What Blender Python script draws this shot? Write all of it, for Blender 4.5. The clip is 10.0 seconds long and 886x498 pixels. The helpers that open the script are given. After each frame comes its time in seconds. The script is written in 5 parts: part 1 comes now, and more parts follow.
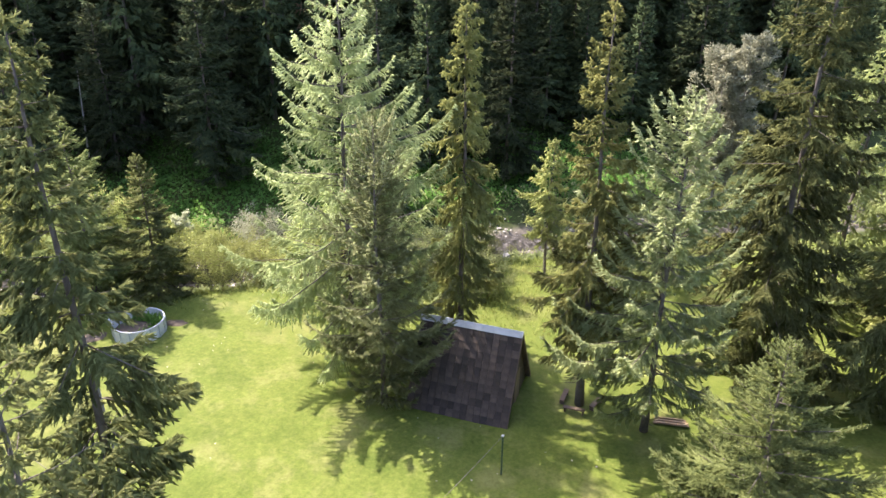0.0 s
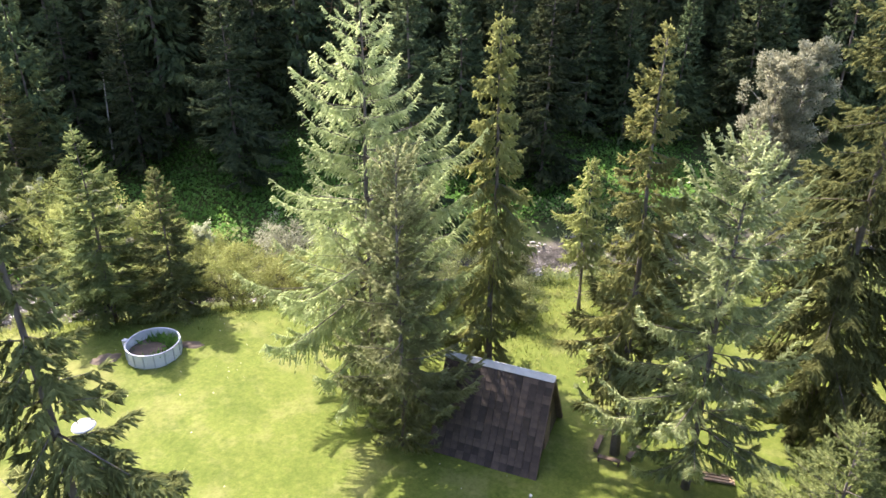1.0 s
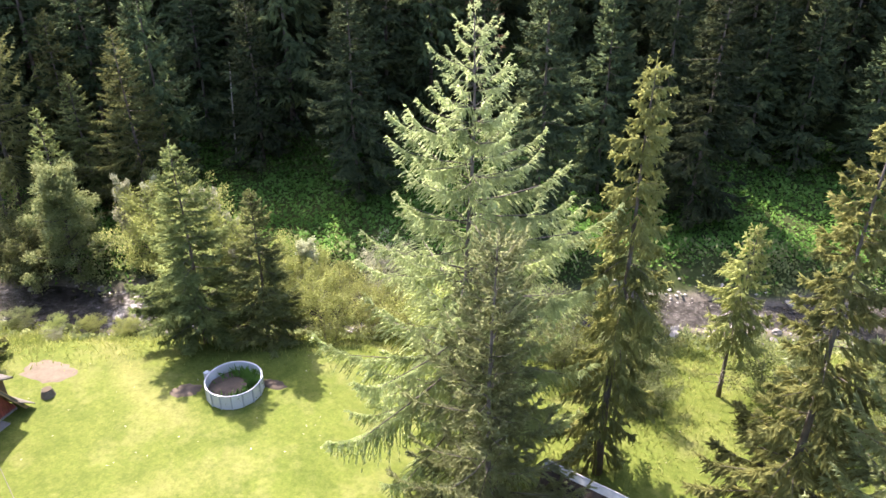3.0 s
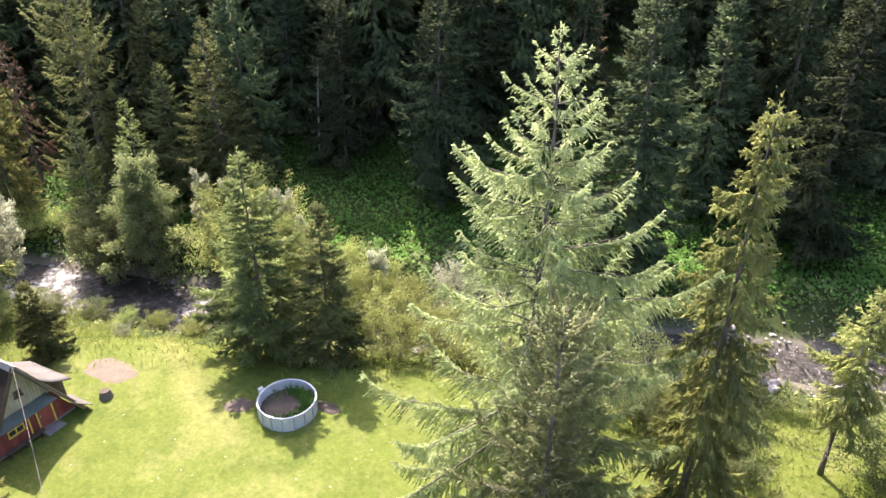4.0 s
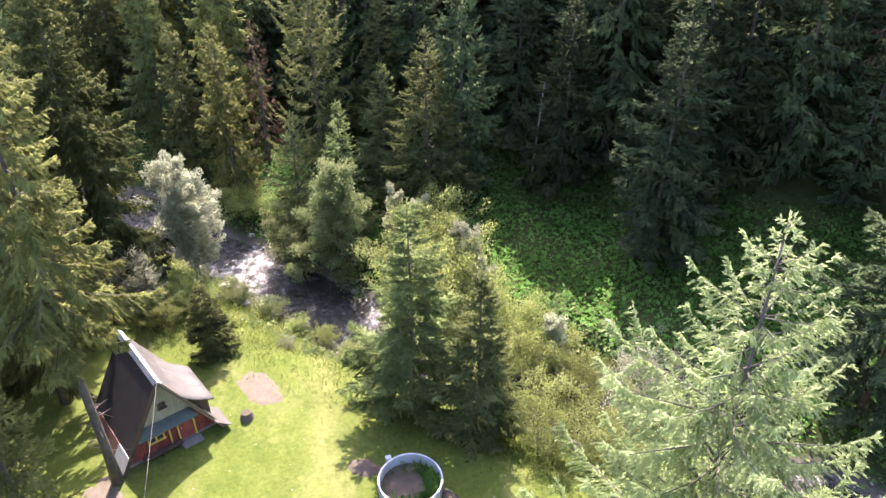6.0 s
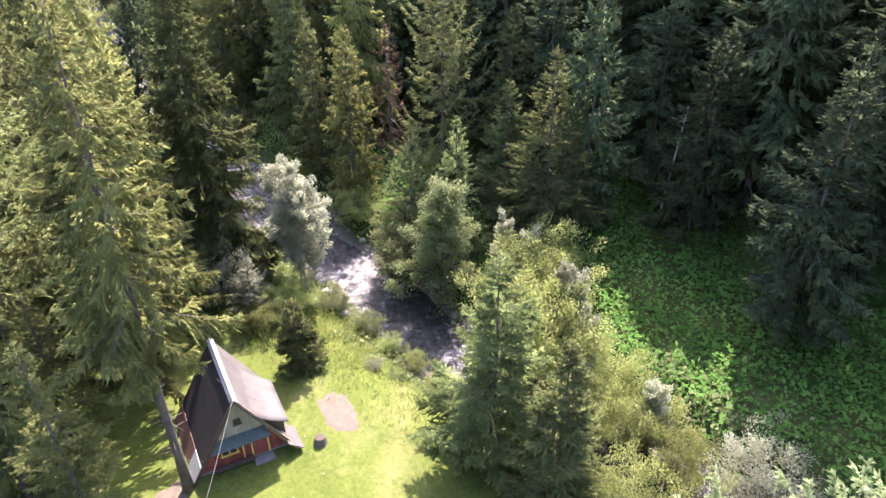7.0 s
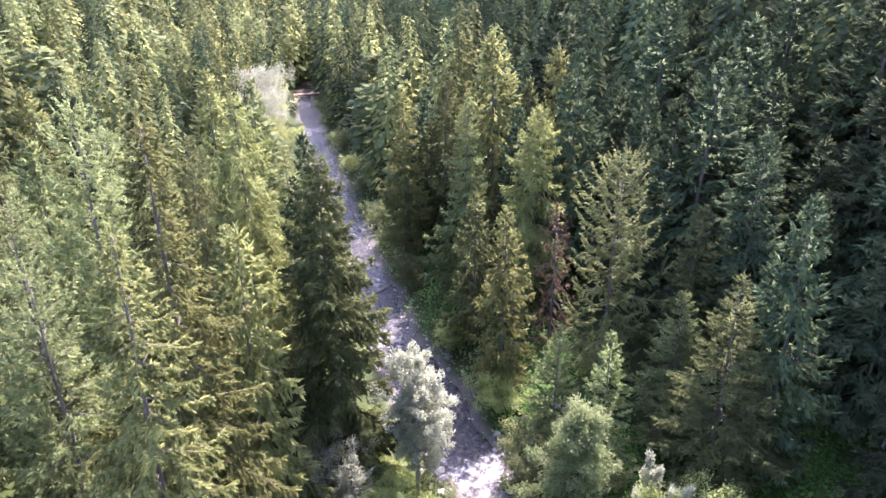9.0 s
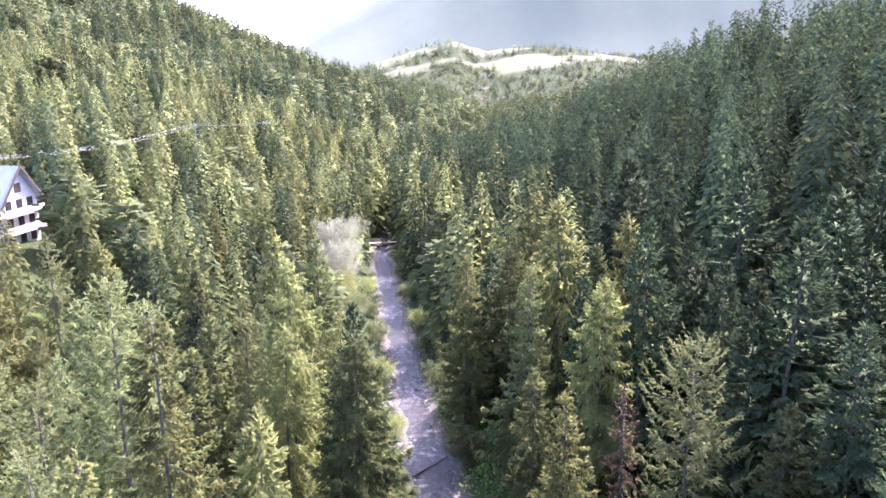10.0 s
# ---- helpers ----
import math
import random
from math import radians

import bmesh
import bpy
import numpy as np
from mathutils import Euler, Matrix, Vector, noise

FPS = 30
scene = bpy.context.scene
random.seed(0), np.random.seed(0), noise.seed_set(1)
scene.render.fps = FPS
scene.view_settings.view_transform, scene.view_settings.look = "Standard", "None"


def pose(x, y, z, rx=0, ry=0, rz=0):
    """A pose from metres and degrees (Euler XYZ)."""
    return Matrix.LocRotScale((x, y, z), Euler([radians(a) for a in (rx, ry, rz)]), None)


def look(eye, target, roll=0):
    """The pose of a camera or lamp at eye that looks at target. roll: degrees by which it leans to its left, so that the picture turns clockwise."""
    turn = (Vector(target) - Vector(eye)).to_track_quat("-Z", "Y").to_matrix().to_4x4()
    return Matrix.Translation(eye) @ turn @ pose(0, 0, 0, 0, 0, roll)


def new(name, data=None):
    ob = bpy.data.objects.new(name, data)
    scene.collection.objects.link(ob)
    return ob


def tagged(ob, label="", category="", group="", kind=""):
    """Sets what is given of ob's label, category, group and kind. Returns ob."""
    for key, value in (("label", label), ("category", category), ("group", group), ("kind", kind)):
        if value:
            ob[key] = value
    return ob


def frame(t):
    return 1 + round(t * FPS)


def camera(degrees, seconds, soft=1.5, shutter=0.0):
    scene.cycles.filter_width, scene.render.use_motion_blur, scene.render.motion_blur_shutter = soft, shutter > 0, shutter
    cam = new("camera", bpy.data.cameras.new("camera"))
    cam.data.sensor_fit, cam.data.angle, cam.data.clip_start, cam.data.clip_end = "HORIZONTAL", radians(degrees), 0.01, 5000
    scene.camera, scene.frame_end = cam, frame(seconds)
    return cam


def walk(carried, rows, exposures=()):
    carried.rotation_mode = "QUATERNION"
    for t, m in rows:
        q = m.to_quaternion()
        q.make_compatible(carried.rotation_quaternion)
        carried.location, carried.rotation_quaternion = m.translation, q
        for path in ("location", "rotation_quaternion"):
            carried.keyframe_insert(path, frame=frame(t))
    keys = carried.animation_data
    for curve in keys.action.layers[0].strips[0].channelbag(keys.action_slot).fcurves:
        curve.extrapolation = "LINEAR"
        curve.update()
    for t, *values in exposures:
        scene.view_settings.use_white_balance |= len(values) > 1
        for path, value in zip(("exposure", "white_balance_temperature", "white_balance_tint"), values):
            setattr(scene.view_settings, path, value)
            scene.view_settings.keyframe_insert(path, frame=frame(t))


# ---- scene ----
cam = camera(64.0, 10.0)
METRES, EYE, TILT, LEAN, TURN = 44.0, 22.0, -2.8, -3.4, 30.6
ROWS = [
    (0.0, 0.0, 0.0, 0.0, -1.38, -22.21, 3.38),
    (0.5, 0.0049, 0.0399, 0.0145, -0.58, -22.72, 3.39),
    (1.0, 0.0086, 0.0811, 0.0267, 1.52, -23.13, 3.32),
    (1.5, 0.0127, 0.1245, 0.0377, 4.08, -23.53, 3.21),
    (2.0, 0.0166, 0.1697, 0.0493, 6.78, -23.96, 3.06),
    (3.5, 0.0206, 0.3108, 0.0803, 17.73, -25.3, 2.4),
    (4.0, 0.0184, 0.3585, 0.0883, 22.08, -25.72, 2.06),
    (4.5, 0.0142, 0.4069, 0.0962, 26.45, -26.17, 1.7),
    (5.0, 0.0079, 0.4564, 0.11, 31.12, -26.71, 1.4),
    (5.5, -0.0012, 0.5052, 0.1302, 37.36, -27.25, 0.96),
    (7.0, -0.0494, 0.6441, 0.1892, 56.5, -29.15, -0.44),
    (7.5, -0.0733, 0.6859, 0.209, 62.7, -29.89, -0.97),
    (8.0, -0.1012, 0.726, 0.2282, 67.14, -30.12, -1.27),
    (8.5, -0.1342, 0.7626, 0.2474, 71.07, -25.93, -1.58),
    (9.0, -0.1686, 0.7978, 0.268, 74.46, -20.44, -1.81),
    (9.5, -0.2052, 0.8296, 0.2876, 77.78, -14.9, -2.0),
    (10.0, -0.2446, 0.8588, 0.3075, 81.16, -9.31, -2.17),
]
walk(cam, [(t, pose(0, 0, EYE, TILT, LEAN, TURN) @ pose(METRES * x, METRES * y, METRES * z, 90 + pitch, roll, yaw)) for t, x, y, z, yaw, pitch, roll in ROWS],
     [(0.0, 2.39, 6750, 19), (2.0, 2.48, 6800, 20), (3.5, 2.49, 6900, 21), (5.5, 2.52, 6650, 22), (7.0, 2.66, 6350, 28), (8.4, 2.65, 6250, 31), (9.2, 2.98, 5800, 38), (10.0, 2.88, 5750, 40)])

# ---- light ----
SUN_WAY = Vector((-0.597, 0.152, 0.788)).normalized()
world = bpy.data.worlds.new("sky")
scene.world = world
world.use_nodes = True
wn = world.node_tree
sky = wn.nodes.new("ShaderNodeTexSky")
sky.sky_type = "NISHITA"
sky.sun_disc = False
sky.sun_elevation = math.asin(SUN_WAY.z)
sky.sun_rotation = math.atan2(SUN_WAY.x, SUN_WAY.y)
sky.air_density, sky.dust_density, sky.altitude = 1.0, 4.0, 700
wn.nodes["Background"].inputs["Strength"].default_value = 0.15
wn.links.new(sky.outputs[0], wn.nodes["Background"].inputs["Color"])
sun = new("sun", bpy.data.lights.new("sun", "SUN"))
sun.data.energy, sun.data.angle, sun.data.color = 3.3, radians(0.53), (1.0, 0.94, 0.84)
sun.matrix_world = look((0, 0, 80), Vector((0, 0, 80)) - SUN_WAY)


# ---- materials ----
def material(name):
    m = bpy.data.materials.new(name)
    m.use_nodes = True
    nt = m.node_tree
    return m, nt, nt.nodes["Principled BSDF"]


def ramp(nt, fac, stops):
    r = nt.nodes.new("ShaderNodeValToRGB")
    while len(r.color_ramp.elements) < len(stops):
        r.color_ramp.elements.new(0.5)
    for e, (p, c) in zip(r.color_ramp.elements, stops):
        e.position, e.color = p, (*c, 1)
    nt.links.new(fac, r.inputs[0])
    return r.outputs[0]


def noise_tex(nt, scale, detail=3.0, rough=0.55, world_space=False):
    n = nt.nodes.new("ShaderNodeTexNoise")
    n.inputs["Scale"].default_value, n.inputs["Detail"].default_value = scale, detail
    n.inputs["Roughness"].default_value = rough
    if world_space:
        g = nt.nodes.new("ShaderNodeNewGeometry")
        nt.links.new(g.outputs["Position"], n.inputs["Vector"])
    else:
        c = nt.nodes.new("ShaderNodeTexCoord")
        nt.links.new(c.outputs["Object"], n.inputs["Vector"])
    return n.outputs["Fac"]


def mix(nt, fac, a, b, how="MIX"):
    m = nt.nodes.new("ShaderNodeMix")
    m.data_type, m.blend_type = "RGBA", how
    for socket, v in ((m.inputs[0], fac), (m.inputs[6], a), (m.inputs[7], b)):
        if isinstance(v, (int, float)):
            socket.default_value = v
        elif isinstance(v, tuple):
            socket.default_value = (*v, 1)
        else:
            nt.links.new(v, socket)
    return m.outputs[2]


def bump(nt, bsdf, height, strength=0.4, distance=0.03):
    b = nt.nodes.new("ShaderNodeBump")
    b.inputs["Strength"].default_value, b.inputs["Distance"].default_value = strength, distance
    nt.links.new(height, b.inputs["Height"])
    nt.links.new(b.outputs[0], bsdf.inputs["Normal"])


def foliage(name, dark, mid, light, through_share=0.3, rough=0.7):
    """Needles or leaves: the shade varies by leaf, by patches of the crown and by tree."""
    m, nt, p = material(name)
    g = nt.nodes.new("ShaderNodeNewGeometry")
    o = nt.nodes.new("ShaderNodeObjectInfo")
    at = nt.nodes.new("ShaderNodeAttribute")
    at.attribute_name = "tree"
    add = nt.nodes.new("ShaderNodeMath")
    add.operation = "ADD"
    nt.links.new(o.outputs["Random"], add.inputs[0])
    nt.links.new(at.outputs["Fac"], add.inputs[1])
    fr = nt.nodes.new("ShaderNodeMath")
    fr.operation = "FRACT"
    nt.links.new(add.outputs[0], fr.inputs[0])
    c = ramp(nt, g.outputs["Random Per Island"], [(0.0, dark), (0.5, mid), (1.0, light)])
    c2 = mix(nt, 0.8, c, ramp(nt, noise_tex(nt, 0.6, 3.0), [(0.32, dark), (0.5, mid), (0.68, light)]))
    h = nt.nodes.new("ShaderNodeHueSaturation")
    for socket, lo, hi in (("Value", 0.62, 1.32), ("Hue", 0.487, 0.513)):
        mr = nt.nodes.new("ShaderNodeMapRange")
        mr.inputs["To Min"].default_value, mr.inputs["To Max"].default_value = lo, hi
        nt.links.new(fr.outputs[0], mr.inputs["Value"])
        nt.links.new(mr.outputs[0], h.inputs[socket])
    nt.links.new(c2, h.inputs["Color"])
    nt.links.new(h.outputs[0], p.inputs["Base Color"])
    p.inputs["Roughness"].default_value = rough
    p.inputs["Specular IOR Level"].default_value = 0.04
    tr = nt.nodes.new("ShaderNodeBsdfTranslucent")
    nt.links.new(mix(nt, 1.0, h.outputs[0], (1.06, 1.0, 0.97), "MULTIPLY"), tr.inputs["Color"])
    ms = nt.nodes.new("ShaderNodeMixShader")
    ms.inputs[0].default_value = through_share
    nt.links.new(p.outputs[0], ms.inputs[1])
    nt.links.new(tr.outputs[0], ms.inputs[2])
    nt.links.new(ms.outputs[0], nt.nodes["Material Output"].inputs["Surface"])
    return m


def plain(name, a, b, scale=6.0, rough=0.7, metal=0.0, relief=0.3, fine=60.0):
    """A weathered solid: colour between a and b in blotches, with fine grain and relief."""
    m, nt, p = material(name)
    big = noise_tex(nt, scale, 4.0, 0.6)
    small = noise_tex(nt, fine, 3.0, 0.6)
    c = ramp(nt, big, [(0.3, a), (0.7, b)])
    c = mix(nt, 0.25, c, mix(nt, small, tuple(0.6 * v for v in a), tuple(min(1, 1.2 * v) for v in b)))
    nt.links.new(c, p.inputs["Base Color"])
    p.inputs["Roughness"].default_value, p.inputs["Metallic"].default_value = rough, metal
    if relief:
        bump(nt, p, small, relief, 0.02)
    return m


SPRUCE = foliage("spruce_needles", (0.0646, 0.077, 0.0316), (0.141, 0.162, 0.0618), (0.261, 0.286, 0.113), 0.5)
# spruce needles brightened and yellowed for trees that stand in the sun
SUNLIT_OLIVE = foliage("olive_spruce_needles", (0.118, 0.131, 0.0471), (0.233, 0.256, 0.0915), (0.381, 0.404, 0.152), 0.6)
# spruce needles darkened for the shaded slope; also mixed through the other woods
SHADED_SPRUCE = foliage("dark_spruce_needles", (0.0274, 0.0431, 0.0235), (0.0622, 0.0863, 0.0415), (0.137, 0.169, 0.0704), 0.3)
LARCH = foliage("larch_needles", (0.121, 0.144, 0.0585), (0.211, 0.241, 0.0968), (0.297, 0.331, 0.147), 0.6)
PALE_LEAF = foliage("pale_leaves", (0.205, 0.227, 0.149), (0.339, 0.367, 0.256), (0.472, 0.497, 0.364), 0.6)
BROAD_LEAF = foliage("broad_leaves", (0.0869, 0.11, 0.0479), (0.161, 0.19, 0.0821), (0.248, 0.265, 0.13), 0.58)
WILLOW_LEAF = foliage("willow_leaves", (0.207, 0.252, 0.0836), (0.327, 0.381, 0.133), (0.436, 0.487, 0.195), 0.6)
UNDERGROWTH = foliage("undergrowth_leaves", (0.0418, 0.0944, 0.0216), (0.095, 0.194, 0.0389), (0.156, 0.274, 0.0706), 0.45)
GRASS_BLADE = foliage("grass_blades", (0.095, 0.125, 0.028), (0.16, 0.19, 0.05), (0.25, 0.265, 0.095), 0.5)
DRY_NEEDLES = foliage("dry_needles", (0.0962, 0.0592, 0.037), (0.185, 0.126, 0.0814), (0.281, 0.207, 0.133), 0.3)
FRESH_SPRUCE = foliage("fresh_spruce_needles", (0.0713, 0.092, 0.0333), (0.149, 0.178, 0.0667), (0.265, 0.305, 0.121), 0.52)
# bluish larch needles, brightened to offset the shade on the lawn larches
LIT_LARCH = foliage("soft_larch_needles", (0.205, 0.258, 0.127), (0.351, 0.417, 0.215), (0.49, 0.557, 0.317), 0.78)
BARK = plain("bark", (0.06, 0.05, 0.042), (0.15, 0.125, 0.105), 3.0, 0.9, 0, 0.7, 24.0)
PALE_BARK = plain("pale_bark", (0.16, 0.15, 0.13), (0.32, 0.30, 0.26), 3.0, 0.85, 0, 0.5, 24.0)


# ---- the lie of the land ----
# s runs down the stream, n across it, to the stream's right bank
ORIGIN, DOWN, ACROSS = (-54.5, 26.0), (-0.8486, -0.529), (-0.529, 0.8486)
BED_S = np.array([-400, -120, -70, -43, -16, 0, 12, 35, 56, 115, 166, 230, 320, 500, 4000.0])
BED_N = np.array([40, 20, 11, 8.5, 4.0, 0.6, -0.4, -1.9, -1.2, 1.4, 4.1, 16, 50, 130, 900.0])


def to_sn(x, y):
    dx, dy = x - ORIGIN[0], y - ORIGIN[1]
    return dx * DOWN[0] + dy * DOWN[1], dx * ACROSS[0] + dy * ACROSS[1]


def to_xy(s, n):
    return ORIGIN[0] + s * DOWN[0] + n * ACROSS[0], ORIGIN[1] + s * DOWN[1] + n * ACROSS[1]


def smooth(a, b, v):
    t = np.clip((v - a) / (b - a), 0, 1)
    return t * t * (3 - 2 * t)


def bed_z(s):
    return -5.75 - 0.012 * s - 0.022 * np.maximum(s - 15, 0) + 0.016 * np.maximum(s - 300, 0)


def bed_half(s):
    """Half the width of the water."""
    return 2.4 - 0.8 * smooth(20, 70, s) - 0.3 * smooth(-8, -25, s) + 0.35 * np.sin(s * 0.31) + 0.3 * np.sin(s * 0.83 + 1)


def wobble(x, y, size):
    a = np.sin(x / size + 1.3) * np.cos(y / size * 1.1 + 0.4)
    b = np.sin(x / size * 2.3 + y / size * 1.7 + 2.0) * 0.5
    return (a + b) * 0.66


def ground_sn(s, n):
    """The height of the ground."""
    x, y = to_xy(s, n)
    v = n - np.interp(s, BED_S, BED_N)
    zb = bed_z(s)
    # left bank: lawn, then a slope up to the road; right bank: a bench, then a steep wooded side
    lawn = -3.05 - 0.026 * np.maximum(s - 2, 0) + 0.012 * np.maximum(s - 300, 0)
    left = zb + (lawn - zb) * smooth(-3.0, -9.5, v) + 0.48 * (np.maximum(-v - 24, 0) - np.maximum(-v - 64, 0)) * smooth(5, 60, s)
    right = zb + 1.7 * smooth(2.6, 6.0, v) + 0.14 * np.maximum(v - 5, 0) + 0.31 * (np.maximum(v - 18, 0) - 0.8 * np.maximum(v - 105, 0)) * (1 - 0.92 * smooth(110, 420, s))
    side, half = np.abs(v), bed_half(s)
    z = np.where(v < 0, left, right) - 0.35 * (1 - smooth(half - 0.9, half, side)) + 0.36 * smooth(half - 0.3, half + 0.5, side) * (1 - smooth(4.5, 9.0, side))
    z = z + 0.10 * wobble(x, y, 4.0) * smooth(3, 8, np.abs(v)) + 0.5 * wobble(x, y, 19.0) * smooth(22, 50, np.abs(v))
    # the wooded hill over the left bank and the far mountains
    z = z + 120 * np.exp(-(((s - 640) / 380) ** 2 + ((n + 310) / 220) ** 2)) * smooth(-60, -130, v)
    z = z + 60 * np.exp(-(((s - 950) / 260) ** 2 + ((n + 120) / 190) ** 2)) + 8.0 * wobble(x, y, 160.0) * smooth(250, 700, s)
    z = z + 150 * np.exp(-(((s - 1750) / 380) ** 2 + ((n - 430) / 420) ** 2))
    return z


def meadow(s, n):
    """The open fields on the far hill, between hedges and copses."""
    x, y = to_xy(s, n)
    return (s > 1430) & (s < 1800) & (n > 130) & (n < 720) & (wobble(x, y, 62.0) + 0.5 * wobble(x + 40, y, 23.0) > 0.0)


def ground(x, y):
    return ground_sn(*to_sn(np.asarray(x, float), np.asarray(y, float)))


def gz(x, y):
    return float(ground(x, y))


def steps(*runs):
    out = [runs[0][0]]
    for a, b, d in runs:
        k = max(1, int(round((b - a) / d)))
        out += [a + (b - a) * (i + 1) / k for i in range(k)]
    return np.array(out)


def mesh_from(name, verts, faces, mat=None, smooth_shade=False):
    me = bpy.data.meshes.new(name)
    me.from_pydata(np.asarray(verts).tolist(), [], np.asarray(faces).tolist() if not isinstance(faces, list) else faces)
    if mat:
        me.materials.append(mat)
    if smooth_shade:
        me.polygons.foreach_set("use_smooth", [True] * len(me.polygons))
    me.update()
    return me


def quads_mesh(name, leaves, mat, normals=None):
    """A mesh of free leaves: leaves is an array (count, corners, 3), or a list of such arrays."""
    sets = leaves if isinstance(leaves, list) else [leaves]
    co = np.concatenate([np.asarray(v, dtype=np.float32).reshape(-1, 3) for v in sets])
    sizes = np.concatenate([np.full(len(v), v.shape[1], dtype=np.int32) for v in sets])
    me = bpy.data.meshes.new(name)
    me.vertices.add(len(co))
    me.vertices.foreach_set("co", np.ascontiguousarray(co).ravel())
    me.loops.add(len(co))
    me.loops.foreach_set("vertex_index", np.arange(len(co), dtype=np.int32))
    me.polygons.add(len(sizes))
    me.polygons.foreach_set("loop_start", (np.cumsum(sizes) - sizes).astype(np.int32))
    me.materials.append(mat)
    me.update(calc_edges=True)
    if normals is not None:
        me.polygons.foreach_set("use_smooth", np.ones(len(sizes), dtype=bool))
        me.normals_split_custom_set_from_vertices(normals)
    return me


def build_ground():
    ss = steps((-420, -120, 20), (-120, -66, 4), (-66, 60, 0.8), (60, 130, 2), (130, 400, 7), (400, 1380, 25), (1380, 1850, 12), (1850, 4200, 100))
    ns = steps((-2600, -700, 100), (-700, -160, 18), (-160, -60, 5), (-60, -12, 1.2), (-12, 12, 0.5), (12, 30, 1.0), (30, 180, 5), (180, 700, 18), (700, 3000, 100))
    S, N = np.meshgrid(ss, ns, indexing="ij")
    X, Y = to_xy(S, N)
    Z = ground_sn(S, N)
    k, l = S.shape
    idx = np.arange(k * l).reshape(k, l)
    faces = np.stack([idx[:-1, :-1], idx[:-1, 1:], idx[1:, 1:], idx[1:, :-1]], -1).reshape(-1, 4)
    me = mesh_from("ground", np.stack([X, Y, Z], -1).reshape(-1, 3), faces, GROUND, True)
    v = N - np.interp(S, BED_S, BED_N)
    edge = 1.6 * wobble(X, Y, 5.0)
    lawn = smooth(-4.0, -6.0, v) * (1 - smooth(5, 22, S + edge)) * (1 - smooth(46, 54, -N + edge)) * smooth(-95, -80, S)
    lawn = np.maximum(lawn, smooth(6, 8, v) * (1 - smooth(22, 26, v + edge)) * smooth(-30, -24, S) * (1 - smooth(8, 14, S)) * 0.30)
    bed = 1 - smooth(0.3, 1.5, np.abs(v) - bed_half(S) + 0.3 * edge)
    field = np.where(meadow(S, N), 1.0, 0.0)
    # where people walk: from the hut past the pool, and down to the water
    walk_a = np.exp(-((Y - (22.3 + 0.08 * (X + 44) + 0.8 * np.sin(X * 0.35))) / 0.8) ** 2) * smooth(-54, -50, X) * (1 - smooth(-40, -34, X))
    walk_b = 0.7 * np.exp(-((X - (-33 + 0.25 * (Y - 20))) / 1.0) ** 2) * smooth(4, 10, Y) * (1 - smooth(20, 26, Y))
    worn = np.clip(walk_a + walk_b, 0, 1)
    for name, values in (("lawn", lawn), ("bed", bed), ("field", field), ("worn", worn)):
        at = me.attributes.new(name, "FLOAT", "POINT")
        at.data.foreach_set("value", values.astype(np.float32).ravel())
    return tagged(new("ground", me), "valley floor with bright mown lawn, forest soil and stream bed", "ground", kind="structure")


